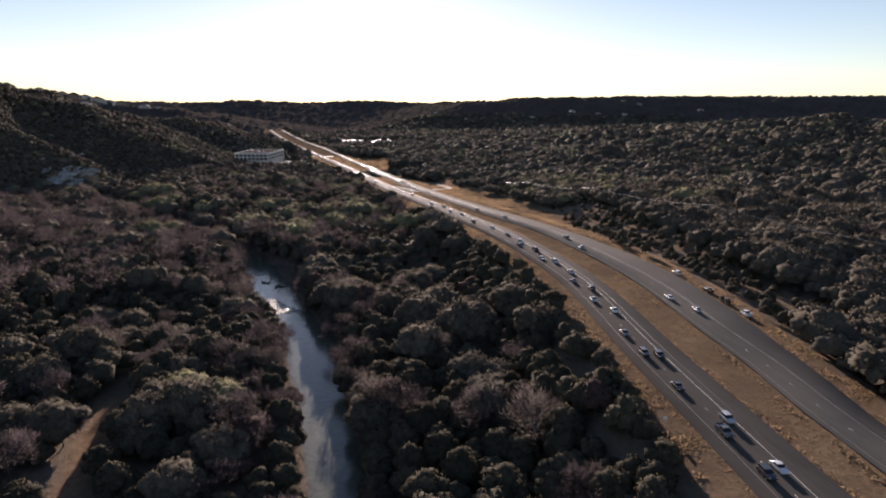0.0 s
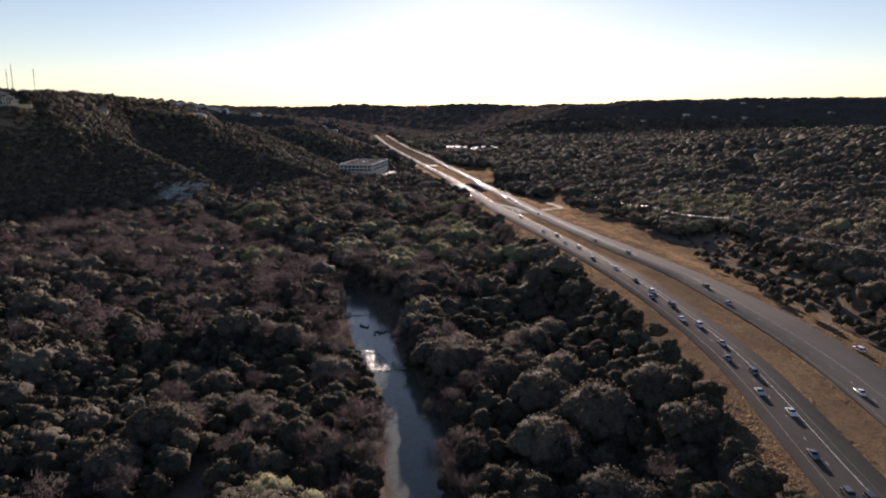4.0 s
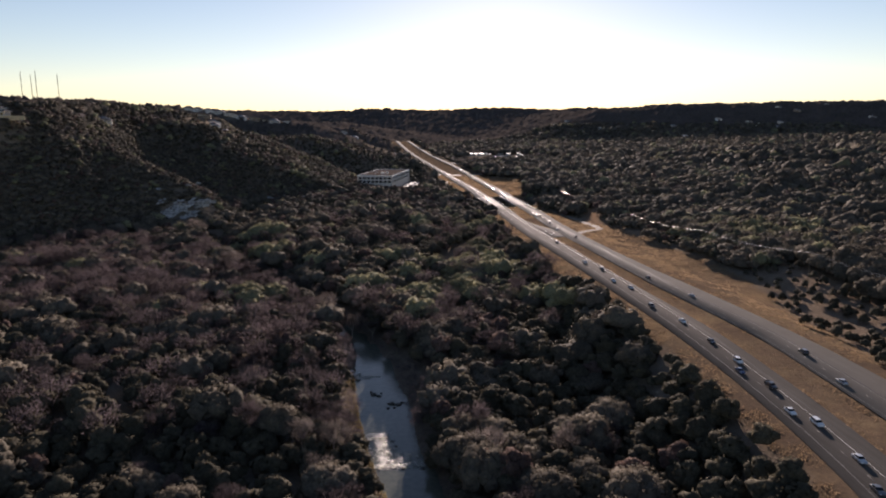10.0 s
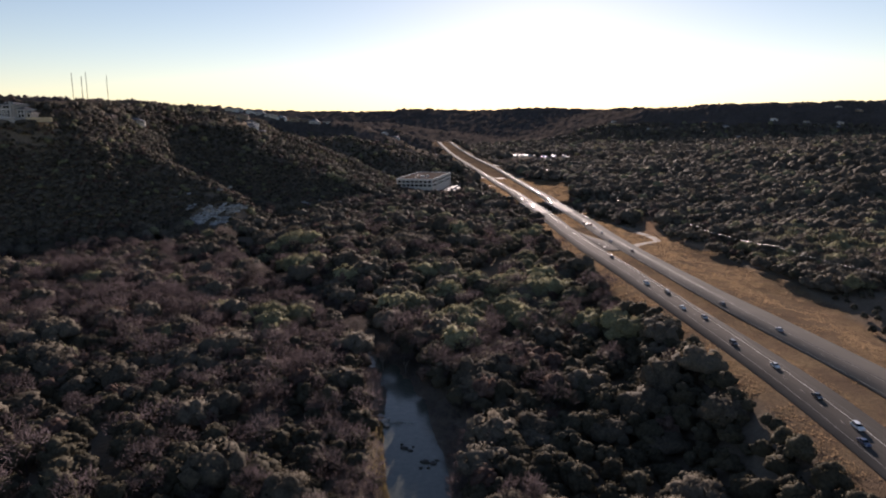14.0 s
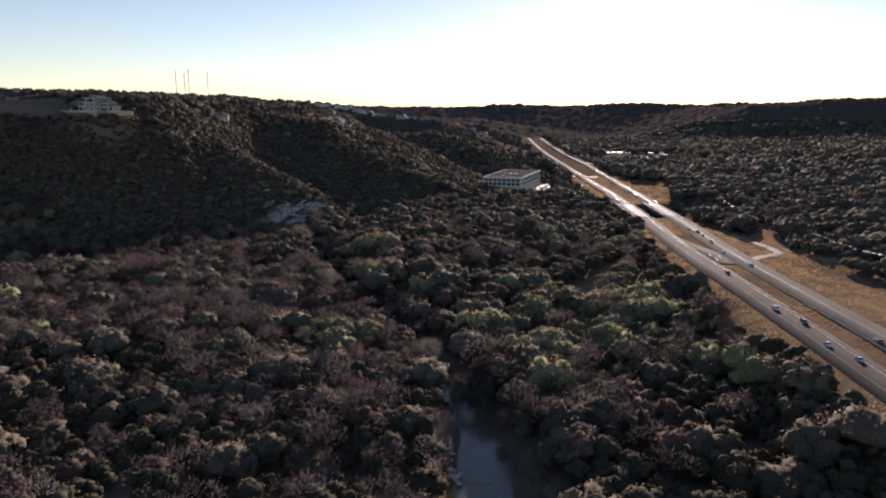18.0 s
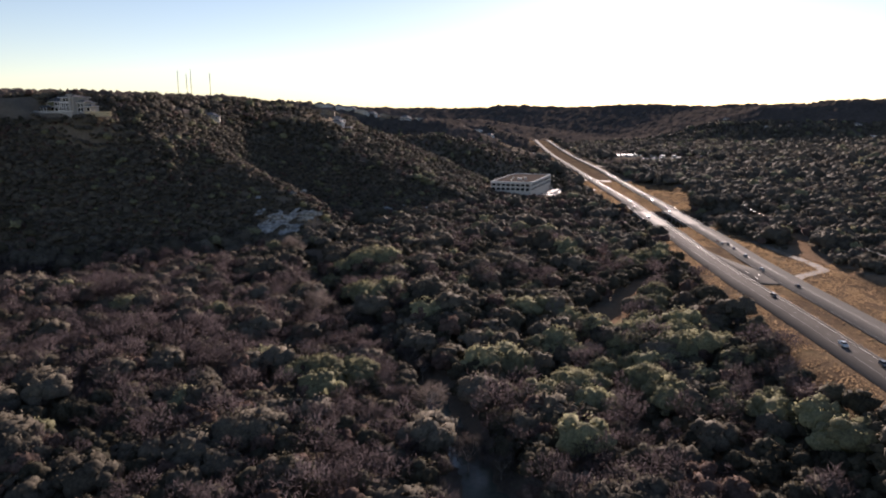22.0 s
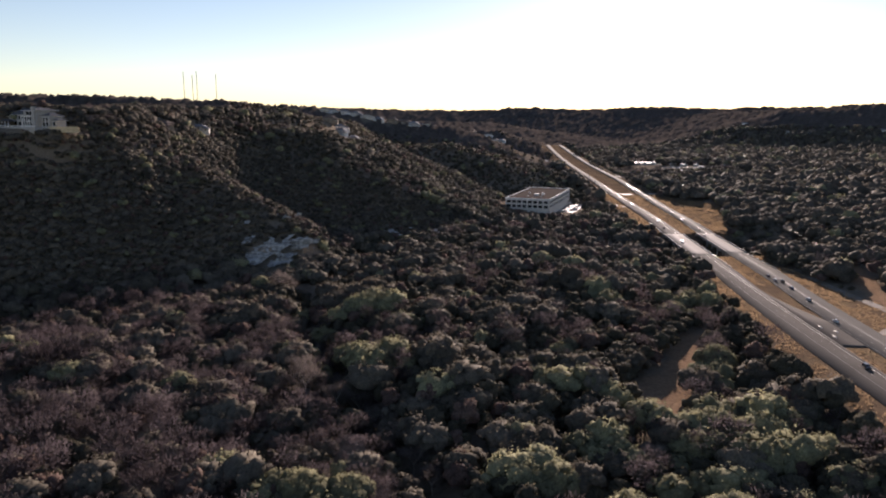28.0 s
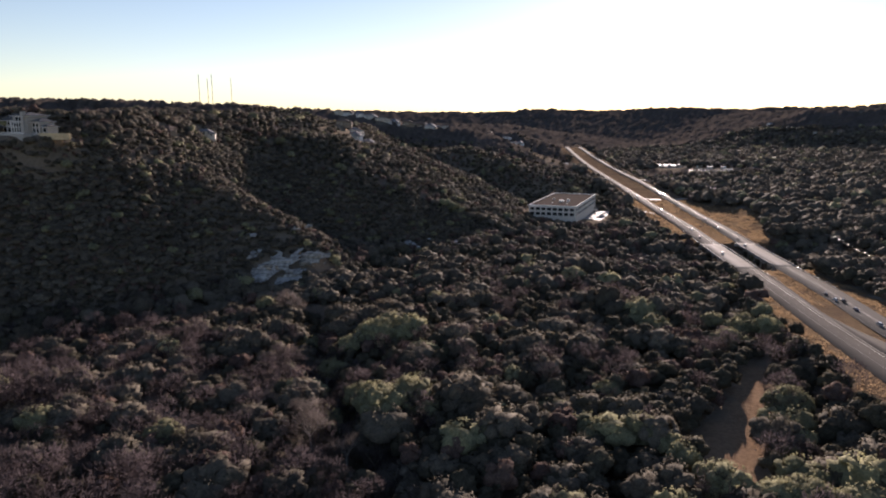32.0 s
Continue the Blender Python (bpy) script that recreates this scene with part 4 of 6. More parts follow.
lane("parking_lot", [(268, 1772), (300, 1790), (340, 1772), (382, 1748)], 26, M_OLDASPHALT, "grey asphalt parking lot full of parked cars in the valley", "parking lot")
r7 = np.random.default_rng(23)
for k in range(44):
    s_ = (k % 22) / 21
    px_, py_ = 272 + 104 * s_, 1776 + 20 * math.sin(math.pi * min(1, s_ * 1.6)) - 26 * s_ + (7 if k < 22 else -6)
    if r7.uniform() < 0.2:
        continue
    ob = park(("sedan", "suv", "sedan")[k % 3], ("white", "silver", "white", "dark grey", "silver", "black")[int(r7.integers(6))], pose(px_, py_, float(ground_z(px_, py_)) + 0.25, 0, 0, 170 + float(r7.uniform(-6, 6))))
    ob["label"] = "car parked in a row on the valley parking lot"
    ob["group"] = "cars in the parking lot"


def hip_roof(bm, w, d, h, z, over=0.8):
    a = [bm.verts.new((sx * (w / 2 + over), sy * (d / 2 + over), z)) for sx, sy in ((-1, -1), (1, -1), (1, 1), (-1, 1))]
    r = max(0.2, (w - d) / 2)
    t = [bm.verts.new((sx * r, 0, z + h)) for sx in (-1, 1)]
    b = [bm.verts.new(v.co - Vector((0, 0, 0.25))) for v in a]
    for f in ((a[0], a[1], t[1], t[0]), (a[1], a[2], t[1]), (a[2], a[3], t[0], t[1]), (a[3], a[0], t[0])):
        bm.faces.new(f)
    for i in range(4):
        j = (i + 1) % 4
        bm.faces.new((a[i], b[i], b[j], a[j]))
    bm.faces.new(b)
    bmesh.ops.recalc_face_normals(bm, faces=bm.faces)


def wing(root, x, y, w, d, h, wallm, roofm, rh=2.6, rows=2, z0=0.0, glass=(1.7, 1.6)):
    """One block of a house with its own hip roof and windows in rows."""
    bm = bmesh.new()
    box(bm, x, y, z0 + h / 2 - 1.5, w, d, h + 3, 0.05)
    part("wall", bm, wallm, root)
    bm = bmesh.new()
    hip_roof(bm, max(w, d), min(w, d), rh, 0)
    part("roof", bm, roofm, root).matrix_local = pose(x, y, z0 + h, 0, 0, 0 if w >= d else 90)
    n = max(1, int(w / 3.6))
    for r in range(rows):
        zc = z0 + 1.7 + r * (h - 1.2) / max(1, rows)
        for k in range(n):
            window(root, *glass, pose(x - w / 2 + (k + 0.5) * w / n, y - d / 2 - 0.06, zc))


M_HOUSEWALL = plain("weathered_stucco", (0.40, 0.375, 0.34), 0.85, vary=0.12, scale=0.4)
M_DARKROOF = plain("dark_slate_roof", (0.095, 0.095, 0.10), 0.8, vary=0.25, scale=0.5)


def mansion():
    root = empty("hilltop_house", pose(-356, 795, 111.5, 0, 0, -22), "large pale hilltop house with grey hip roofs and tall dark windows", "house")

    def block(x0, x1, y0, y1, z1, rh, over=0.9):
        bm = bmesh.new()
        box(bm, (x0 + x1) / 2, (y0 + y1) / 2, z1 / 2 - 1, x1 - x0, y1 - y0, z1 + 2, 0.06)
        part("wall", bm, M_HOUSEWALL, root)
        w, d = x1 - x0, y1 - y0
        bm = bmesh.new()
        hip_roof(bm, max(w, d), min(w, d), rh, 0, over)
        part("roof", bm, M_DARKROOF, root).matrix_local = pose((x0 + x1) / 2, (y0 + y1) / 2, z1 + 0.2, 0, 0, 0 if w >= d else 90)
        bm = bmesh.new()
        box(bm, (x0 + x1) / 2, (y0 + y1) / 2, z1 - 0.15, w + 2 * over, d + 2 * over, 0.28, 0.04)
        part("eave", bm, M_WHITE, root, "white eaves board")

    block(-18, 2.5, 0, 12, 8.6, 4.2)
    block(-26, -18, -1, 10, 7.4, 4.6)
    block(2, 17.5, -3, 11, 11.6, 2.0, 1.5)
    block(17.5, 26.5, 0, 10, 7.6, 2.2)
    block(27, 33, 1, 8, 4.6, 1.5)
    for x, z, w, h, y in ((-13.4, 6.6, 2.8, 1.9, 0), (-8.2, 6.6, 2.6, 1.9, 0), (-4.6, 6.6, 3.0, 1.9, 0), (-13, 2.2, 3.4, 2.8, 0), (-8, 2.2, 3.2, 2.8, 0), (-3.2, 2.2, 3.6, 2.8, 0),
                          (7.0, 9.5, 3.2, 2.3, -3), (10.6, 9.5, 3.0, 2.3, -3), (20.2, 5.4, 2.2, 2.2, 0), (23.9, 5.4, 2.2, 2.2, 0), (20.2, 1.9, 2.4, 2.8, 0), (23.9, 1.9, 2.4, 2.8, 0),
                          (30, 2.2, 3.2, 2.6, 1), (-22, 5.2, 2.8, 2.0, -1)):
        window(root, w, h, pose(x, y - 0.08, z))
    # tall glazed bays of the middle block
    for k in range(4):
        window(root, 2.3, 2.6, pose(3.9 + k * 2.75, -3.08, 5.6))
        window(root, 2.3, 2.6, pose(3.9 + k * 2.75, -3.08, 2.4))
        bm = bmesh.new()
        bmesh.ops.create_cone(bm, cap_ends=True, segments=12, radius1=0.3, radius2=0.26, depth=7.2)
        part("column", bm, M_WHITE, root).matrix_local = pose(2.6 + k * 2.75, -4.6, 3.6)
    bm = bmesh.new()
    box(bm, 8, -4.3, 7.4, 13, 2.2, 0.4, 0.06)
    part("balcony", bm, M_WHITE, root, "white balcony slab over the columns")
    bm = bmesh.new()
    box(bm, 15.2, -3.6, 6.6, 2.6, 2.4, 15.2, 0.1)
    part("chimney", bm, M_HOUSEWALL, root, "tall pale chimney tower")
    bm = bmesh.new()
    box(bm, 15.2, -3.6, 14.3, 3.1, 2.9, 0.5, 0.06)
    part("chimney_cap", bm, M_DARKROOF, root)
    bm = bmesh.new()
    box(bm, -4, 7, 12.5, 1.4, 1.3, 3.4, 0.06)
    part("chimney", bm, M_HOUSEWALL, root)
    # porch on the lower side
    bm = bmesh.new()
    hip_roof(bm, 17, 6, 1.4, 0, 0.4)
    part("porch_roof", bm, M_DARKROOF, root).matrix_local = pose(-19, -4, 3.9)
    for k in range(5):
        bm = bmesh.new()
        box(bm, -26.5 + k * 3.8, -6.6, 1.8, 0.45, 0.45, 4.0, 0.03)
        part("porch_post", bm, M_WHITE, root)
    # terrace with its balustrade
    bm = bmesh.new()
    box(bm, 2, -9.5, -2.2, 58, 9, 4.4, 0.2)
    part("terrace", bm, M_HOUSEWALL, root, "grey stone terrace wall")
    for k in range(30):
        bm = bmesh.new()
        box(bm, -26.5 + k * 1.97, -13.6, 0.45, 0.35, 0.35, 0.9, 0.03)
        part("baluster", bm, M_WHITE, root)
    bm = bmesh.new()
    box(bm, 2, -13.6, 0.95, 58, 0.45, 0.2, 0.03)
    part("handrail", bm, M_WHITE, root)


mansion()
wall_root = empty("retaining_wall", pose(-315, 777, 108.4, 0, 0, -6), "sunlit yellow limestone retaining wall on the hilltop", "wall")
for row in range(5):
    for k in range(11):
        bm = bmesh.new()
        box(bm, -11.6 + k * 2.1 + 1.05 * (row % 2), 0, row * 0.8, 2.04, 1.1 - 0.06 * ((k * 7 + row * 3) % 4), 0.76, 0.06)
        part("stone", bm, M_WALLSTONE, wall_root)

r5 = np.random.default_rng(17)
M_TAN = plain("tan_siding", (0.26, 0.21, 0.16), 0.8, vary=0.2)


def house(x, y, z=None, turn=0.0, s=1.0):
    g = float(ground_z(x, y)) if z is None else z
    root = empty("house", pose(x, y, g, 0, 0, turn), "pale suburban house with a dark hip roof among trees", "house", "houses on the hills")
    wm = (M_WHITE, M_STUCCO, M_TAN)[int(r5.integers(3))]
    rm = (M_GREYROOF, M_BROWNROOF)[int(r5.integers(2))]
    wing(root, 0, 0, 16 * s, 11 * s, 6.5 * s, wm, rm, 3.2 * s, 2)
    wing(root, 9 * s, -5 * s, 8 * s, 7 * s, 4.2 * s, wm, rm, 2.2 * s, 1)
    return root


for x, y, t in ((-272, 1292, 10), (-254, 1286, -15), (-238, 1296, 20), (-222, 1302, 0), (-264, 1318, 25), (-246, 1322, -8), (-228, 1330, 15),
                (-432, 1838, 12), (-410, 1834, -10), (-388, 1838, 20), (-362, 1836, 0), (-338, 1838, 15), (-312, 1836, -20), (-284, 1838, 8), (-262, 1842, 25), (-236, 1838, -12), (-206, 1840, 10)):
    house(x, y, float(ground_z(x, y)) - 0.5, t, 1.0 if y < 1500 else 1.25)
house(-311, 908, float(ground_z(-311, 908)) - 3.6, -20, 0.75)
house(-306, 962, float(ground_z(-306, 962)) - 3.4, 15, 0.75)
for k in range(16):
    x = -400 + k * 23 + float(r5.uniform(-6, 6))
    y = 2310 + float(r5.uniform(-60, 40))
    house(x, y, float(ground_z(x, y)) + 3, float(r5.uniform(-40, 40)), 1.05)
for k in range(14):
    x, y = float(r5.uniform(900, 1750)), float(r5.uniform(2150, 2650))
    house(x, y, float(ground_z(x, y)) + 3.5, float(r5.uniform(-40, 40)), 1.0)
for k in range(12):
    x, y = float(r5.uniform(380, 900)), float(r5.uniform(1900, 3000))
    house(x, y, float(ground_z(x, y)) + 3, float(r5.uniform(-40, 40)), 1.05)

# radio masts on the ridge
M_MAST = plain("mast_steel", (0.16, 0.13, 0.12), 0.8, 0.0)


def radio_mast(x, y, z0, z1):
    root = empty("radio_mast", pose(x, y, z0), "thin lattice radio mast on the wooded ridge", "mast", "masts on the ridge")
    h = z1 - z0
    for k in range(3):
        a = k * 2 * math.pi / 3
        bm = bmesh.new()
        bmesh.ops.create_cone(bm, cap_ends=True, segments=5, radius1=0.55, radius2=0.55, depth=h)
        part("leg", bm, M_MAST, root).matrix_local = pose(1.2 * math.cos(a), 1.2 * math.sin(a), h / 2)
    bm = bmesh.new()
    for k in range(int(h / 3)):
        box(bm, 0, 0, 1.5 + 3 * k, 2.2, 2.2, 0.2)
    part("bracing", bm, M_MAST, root)


for x, z1 in ((-1860, 356), (-1810, 338), (-1785, 360), (-1675, 340)):
    radio_mast(x, 4100.0, float(ground_z(x, 4100.0)), float(z1))


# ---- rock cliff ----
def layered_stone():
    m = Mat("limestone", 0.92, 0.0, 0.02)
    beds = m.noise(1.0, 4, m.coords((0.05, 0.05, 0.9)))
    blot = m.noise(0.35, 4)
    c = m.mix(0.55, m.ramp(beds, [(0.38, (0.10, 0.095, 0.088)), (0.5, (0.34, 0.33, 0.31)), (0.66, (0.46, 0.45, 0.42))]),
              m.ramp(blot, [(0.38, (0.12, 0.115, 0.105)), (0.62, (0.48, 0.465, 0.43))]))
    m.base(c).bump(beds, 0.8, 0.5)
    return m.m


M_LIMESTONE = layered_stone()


def rock_face(parent, x0, x1, z0, z1, y0, lean, seed):
    """One block of the cliff: a rough face with level ledges and a broken outline."""
    r = np.random.default_rng(seed)
    nx_, nz_ = max(8, int((x1 - x0) / 0.5)), max(8, int((z1 - z0) / 0.35))
    U, V = np.meshgrid(np.linspace(0, 1, nx_), np.linspace(0, 1, nz_))
    X = x0 + (x1 - x0) * U + r.uniform(-0.25, 0.25, U.shape)
    tilt = 2.4 * (U - 0.5)
    Z = z0 + (z1 - z0) * V + tilt + r.uniform(-0.12, 0.12, U.shape)
    strat = np.floor((Z - tilt) / 1.9)
    ledge = np.sin(strat * 12.9898 + seed) * 43758.5
    ledge = ledge - np.floor(ledge)
    rim = np.minimum(np.minimum(U, 1 - U) * (x1 - x0) * 0.6, np.minimum(V, 1 - V) * (z1 - z0))
    Yv = y0 + lean * (Z - z0) + 2.6 * ledge + 3.0 * hash_noise(X, Z, 6.0, seed) + 1.0 * hash_noise(X, Z, 1.7, seed + 1)
    Yv = Yv + 4.0 * smooth01(1 - rim / 2.0)
    ragged = np.minimum(rim, 3.5) + 7.0 * (hash_noise(X, (Z - tilt) * 2.6, 7.0, seed + 2) - 0.5) + 3.0 * (hash_noise(X, Z * 2, 2.0, seed + 3) - 0.5) - 0.8
    co = np.stack([X, Yv, Z], -1).reshape(-1, 3)
    i = np.arange(len(co)).reshape(nz_, nx_)
    q4 = np.stack([i[:-1, :-1], i[:-1, 1:], i[1:, 1:], i[1:, :-1]], -1).reshape(-1, 4)
    q4 = q4[(ragged > 0).ravel()[q4].all(1)]
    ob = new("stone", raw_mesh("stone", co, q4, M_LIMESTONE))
    ob.parent = parent


def foot(x, z, y0, y1):
    """Where, going away from y0, the hillside at x first climbs to the height z."""
    ys = np.arange(y0, y1, 1.0)
    return float(ys[np.argmax(ground_z(np.full(ys.shape, x), ys) > z)])


def rock_cliff():
    root = empty("rock_cliff", Matrix(), "pale layered limestone cliff at the foot of the spur", "rock")
    blocks = ((-195, -172, 17, 31, 750), (-177, -154, 20, 31, 750), (-203, -184, 13, 25, 750), (-186, -166, 11, 20, 750), (-222, -204, 37, 43, 750),
              (-198, -174, 39, 45, 750), (-176, -158, 33, 38, 750), (-212, -198, 26, 32, 750), (-136, -100, 14, 21, 890), (-104, -70, 12, 19, 890))
    for k, (x0, x1, z0, z1, far) in enumerate(blocks):
        xm = 0.5 * (x0 + x1)
        ya, yb = foot(xm, z0, far, far + 170), foot(xm, z1, far, far + 170)
        rock_face(root, x0, x1, z0, z1, ya - 8.0, max(0.3, 0.8 * (yb - ya) / (z1 - z0)), 60 + k)


rock_cliff()


# ---- creek details ----
M_FOAM = foliage("white_water", (0.78, 0.78, 0.74), (0.88, 0.87, 0.82), 0.65)
M_BOULDER = plain("wet_boulder", (0.10, 0.095, 0.085), 0.5, vary=0.3, scale=1.5)
M_PALEROCK = plain("pale_boulder", (0.55, 0.51, 0.45), 0.8, vary=0.25, scale=1.5)


def boulder(x, y, z, s, material, label, flat=0.55):
    r = np.random.default_rng(int(abs(x * 31 + y * 7)))
    bm = bmesh.new()
    bmesh.ops.create_icosphere(bm, subdivisions=2, radius=1)
    k = r.uniform(-0.22, 0.22, len(bm.verts))
    for v, d in zip(bm.verts, k):
        v.co *= 1 + d
    ob = part("boulder", bm, material)
    ob.matrix_world = pose(x, y, z, 0, 0, r.uniform(0, 360)) @ Matrix.Diagonal((s, s * 0.75, s * flat, 1))
    return tagged(ob, label, "boulder", "boulders in the creek")


for x, y, s in ((5, 376, 1.5), (7, 374, 1.0), (4, 379, 0.7), (12, 366, 1.6), (14.5, 365, 1.3), (10.5, 362, 0.9), (13, 362, 0.7), (8, 377, 0.6), (16, 367, 0.8)):
    boulder(x, y, 0.05, s, M_BOULDER, "dark wet boulder breaking the creek's surface")
for x, y, s in ((-3.5, 397, 2.2), (-2, 394, 1.3), (-4.5, 401, 1.8), (-1.5, 399, 1.0), (-5.2, 393, 1.2)):
    boulder(x, y, 0.5, s, M_PALEROCK, "pale sunlit boulder on the creek bank")
r6 = np.random.default_rng(29)
for k in range(46):
    y = float(r6.uniform(313, 341))
    c, w = float(creek_x(y)), float(np.interp(y, CREEK_Y, CREEK_W))
    t = float(r6.uniform(-0.92, 0.9))
    if (y > 326 and t > 0.15):
        continue
    boulder(c + t * w, y, -0.05, float(r6.uniform(0.35, 0.9)), (M_BOULDER, M_PALEROCK)[int(r6.integers(2))], "small boulder in the creek's rapids")


def foam():
    """Broken white water over the ledges: many small crests in one mesh."""
    r = np.random.default_rng(41)
    tris = []
    for k in range(2200):
        band = r.uniform()
        y = (316 + r.normal() * 0.9) if band < 0.4 else ((336 + r.normal() * 0.8) if band < 0.55 else (r.uniform(316, 337) if band < 0.93 else 396 + r.normal() * 0.4))
        c, w = float(creek_x(y)), float(np.interp(y, CREEK_Y, CREEK_W))
        t = r.uniform(-0.95, 0.95) if band < 0.4 else (r.uniform(-0.85, 0.0) if band < 0.55 else (r.normal() * 0.22 - 0.35 if band < 0.93 else r.uniform(-0.9, 0.3)))
        s = r.uniform(0.08, 0.34)
        p = np.array([c + t * w, y, r.uniform(0.04, 0.22)])
        d = r.normal(size=(3, 3)) * (1, 0.7, 0.5)
        tris.append(p + d * s)
    return tagged(new("white_water", tri_mesh("white_water", np.array(tris), M_FOAM)), "broken white water over the creek's ledges", "rapids", kind="stuff")


# ---- roadside sign ----
def road_sign(x, y, turn):
    g = float(ground_z(x, y))
    root = empty("road_sign", pose(x, y, g, 0, 0, turn), "small pale road sign on a thin steel post in the verge", "sign")
    bm = bmesh.new()
    bmesh.ops.create_cone(bm, cap_ends=True, segments=8, radius1=0.05, radius2=0.05, depth=2.8)
    part("post", bm, M_STEEL, root).matrix_local = pose(0, 0, 1.2)
    bm = bmesh.new()
    box(bm, 0, -0.08, 2.3, 0.9, 0.03, 0.75, 0.01)
    part("panel", bm, M_WHITE, root)


road_sign(87, 128, 0)


# ---- trees ----
rng = np.random.default_rng(11)


def icosphere(fine):
    """Corners (unit directions) and faces of an icosphere; fine: 0 has 20 faces, 1 has 80."""
    bm = bmesh.new()
    bmesh.ops.create_icosphere(bm, subdivisions=1 + fine, radius=1)
    v = np.array([tuple(p.co.normalized()) for p in bm.verts])
    bm.verts.index_update()
    f = np.array([[p.index for p in q.verts] for q in bm.faces])
    bm.free()
    return v, f


ICO = (icosphere(0), icosphere(1))


def unit(a):
    return a / np.maximum(np.linalg.norm(a, axis=-1, keepdims=True), 1e-9)


def leafy(rng, R, H, lobes, fine, tufts, size, low=0.12, cone=0.0):
    """A crown of uneven leaf lobes over a dome, with loose sprays of leaves on them: triangles and their normals."""
    k = np.arange(lobes)
    u = np.clip(1 - (k + 0.4) / lobes * 1.3 + rng.normal(size=lobes) * 0.12, -0.4, 0.96)
    a = k * 2.39996 + rng.uniform(0, 6.28) + rng.normal(size=lobes) * 0.4
    rad = np.sqrt(1 - u * u) * (1 - cone * np.maximum(u, 0))
    d = np.stack([np.cos(a) * rad, np.sin(a) * rad, u], -1)
    lr = R * rng.uniform(0.26, 0.46, lobes) * np.clip(math.sqrt(9 / lobes), 0.7, 1.5)
    mid = np.array([0, 0, low * H + (1 - low) * H * 0.45])
    half = np.stack([R - 0.8 * lr, R - 0.8 * lr, (1 - low) * H * 0.55 - 0.8 * lr], -1) * rng.uniform(0.86, 1.1, (lobes, 1))
    cc = np.concatenate([mid + d * half, [mid]])
    lr = np.append(lr, 0.8 * R)
    d = np.concatenate([unit(d), [(0, 0, 1.0)]])
    V, F = ICO[fine]
    tris, nrm = [], []
    for i in range(lobes + 1):
        q = V * (1 + rng.uniform(-1, 1, (len(V), 1)) * (0.2 if fine else 0.3))
        p = cc[i] + q * lr[i] * (1, 1, 0.86 if i < lobes else 0.42 * H / R)
        n = unit(0.8 * V + 0.85 * unit(p - mid) + (0, 0, 0.25)) if fine or lobes > 6 else unit(0.55 * V + 0.7 * unit(p - mid) + (0, 0, 0.55))
        face = V[F].mean(1)
        keep = ((face @ d[i]) > -0.3) & (face[:, 2] > -0.75)
        tris.append(p[F[keep]])
        nrm.append(n[F[keep]])
    if tufts:
        j = rng.choice(lobes + 1, tufts, p=lr**2 / (lr**2).sum())
        dd = unit(rng.normal(size=(tufts, 3)) + 0.7 * d[j] + (0, 0, 0.35))
        p = cc[j] + dd * (lr[j] * rng.uniform(0.92, 1.2, tufts))[:, None] * (1, 1, 0.9)
        nr = unit(dd + rng.normal(size=(tufts, 3)) * 0.7)
        e1 = unit(np.cross(nr, rng.normal(size=(tufts, 3))))
        e2 = np.cross(nr, e1)
        s = (size * rng.uniform(0.55, 1.3, tufts))[:, None]
        tris.append(np.stack([p + s * e1, p - 0.55 * s * e1 + 0.7 * s * e2, p - 0.5 * s * e1 - 0.7 * s * e2], 1))
        n = unit(dd + 0.7 * unit(p - mid) + rng.normal(size=(tufts, 3)) * 0.25)
        nrm.append(np.repeat(n[:, None], 3, 1))
    return np.concatenate(tris), np.concatenate(nrm)


def twiggy(rng, n, R, H, width):
    """A bare crown: fine twigs in soft clusters over the ends of the limbs; triangles and their normals."""
    m = 14
    u = rng.uniform(-0.1, 0.98, m)
    a = np.arange(m) * 2.39996 + rng.uniform(0, 6.28)
    cd = np.stack([np.cos(a) * np.sqrt(1 - u * u), np.sin(a) * np.sqrt(1 - u * u), u], -1)
    mid = np.array([0, 0, 0.5 * H])
    half = np.array([R, R, 0.46 * H])
    cc = mid + cd * half * rng.uniform(0.5, 0.78, (m, 1))
    j = rng.integers(m, size=n)
    d = unit(rng.normal(size=(n, 3)) + 0.5 * cd[j] + (0, 0, 0.3))
    base = cc[j] + d * rng.uniform(0.1, 0.42, (n, 1)) * R
    dirn = 0.7 * d + np.array([0, 0, 0.3]) + rng.normal(size=(n, 3)) * 0.45
    tip = base + dirn * rng.uniform(0.1, 0.24, n)[:, None] * R
    side = unit(np.cross(dirn, rng.normal(size=(n, 3))))
    w = (width * rng.uniform(0.6, 1.4, n))[:, None]
    n1 = unit(d + unit(base - mid) + (0, 0, 0.3) + rng.normal(size=(n, 3)) * 0.25)
    return np.stack([base + side * w, base - side * w, tip], 1), np.repeat(n1[:, None], 3, 1)


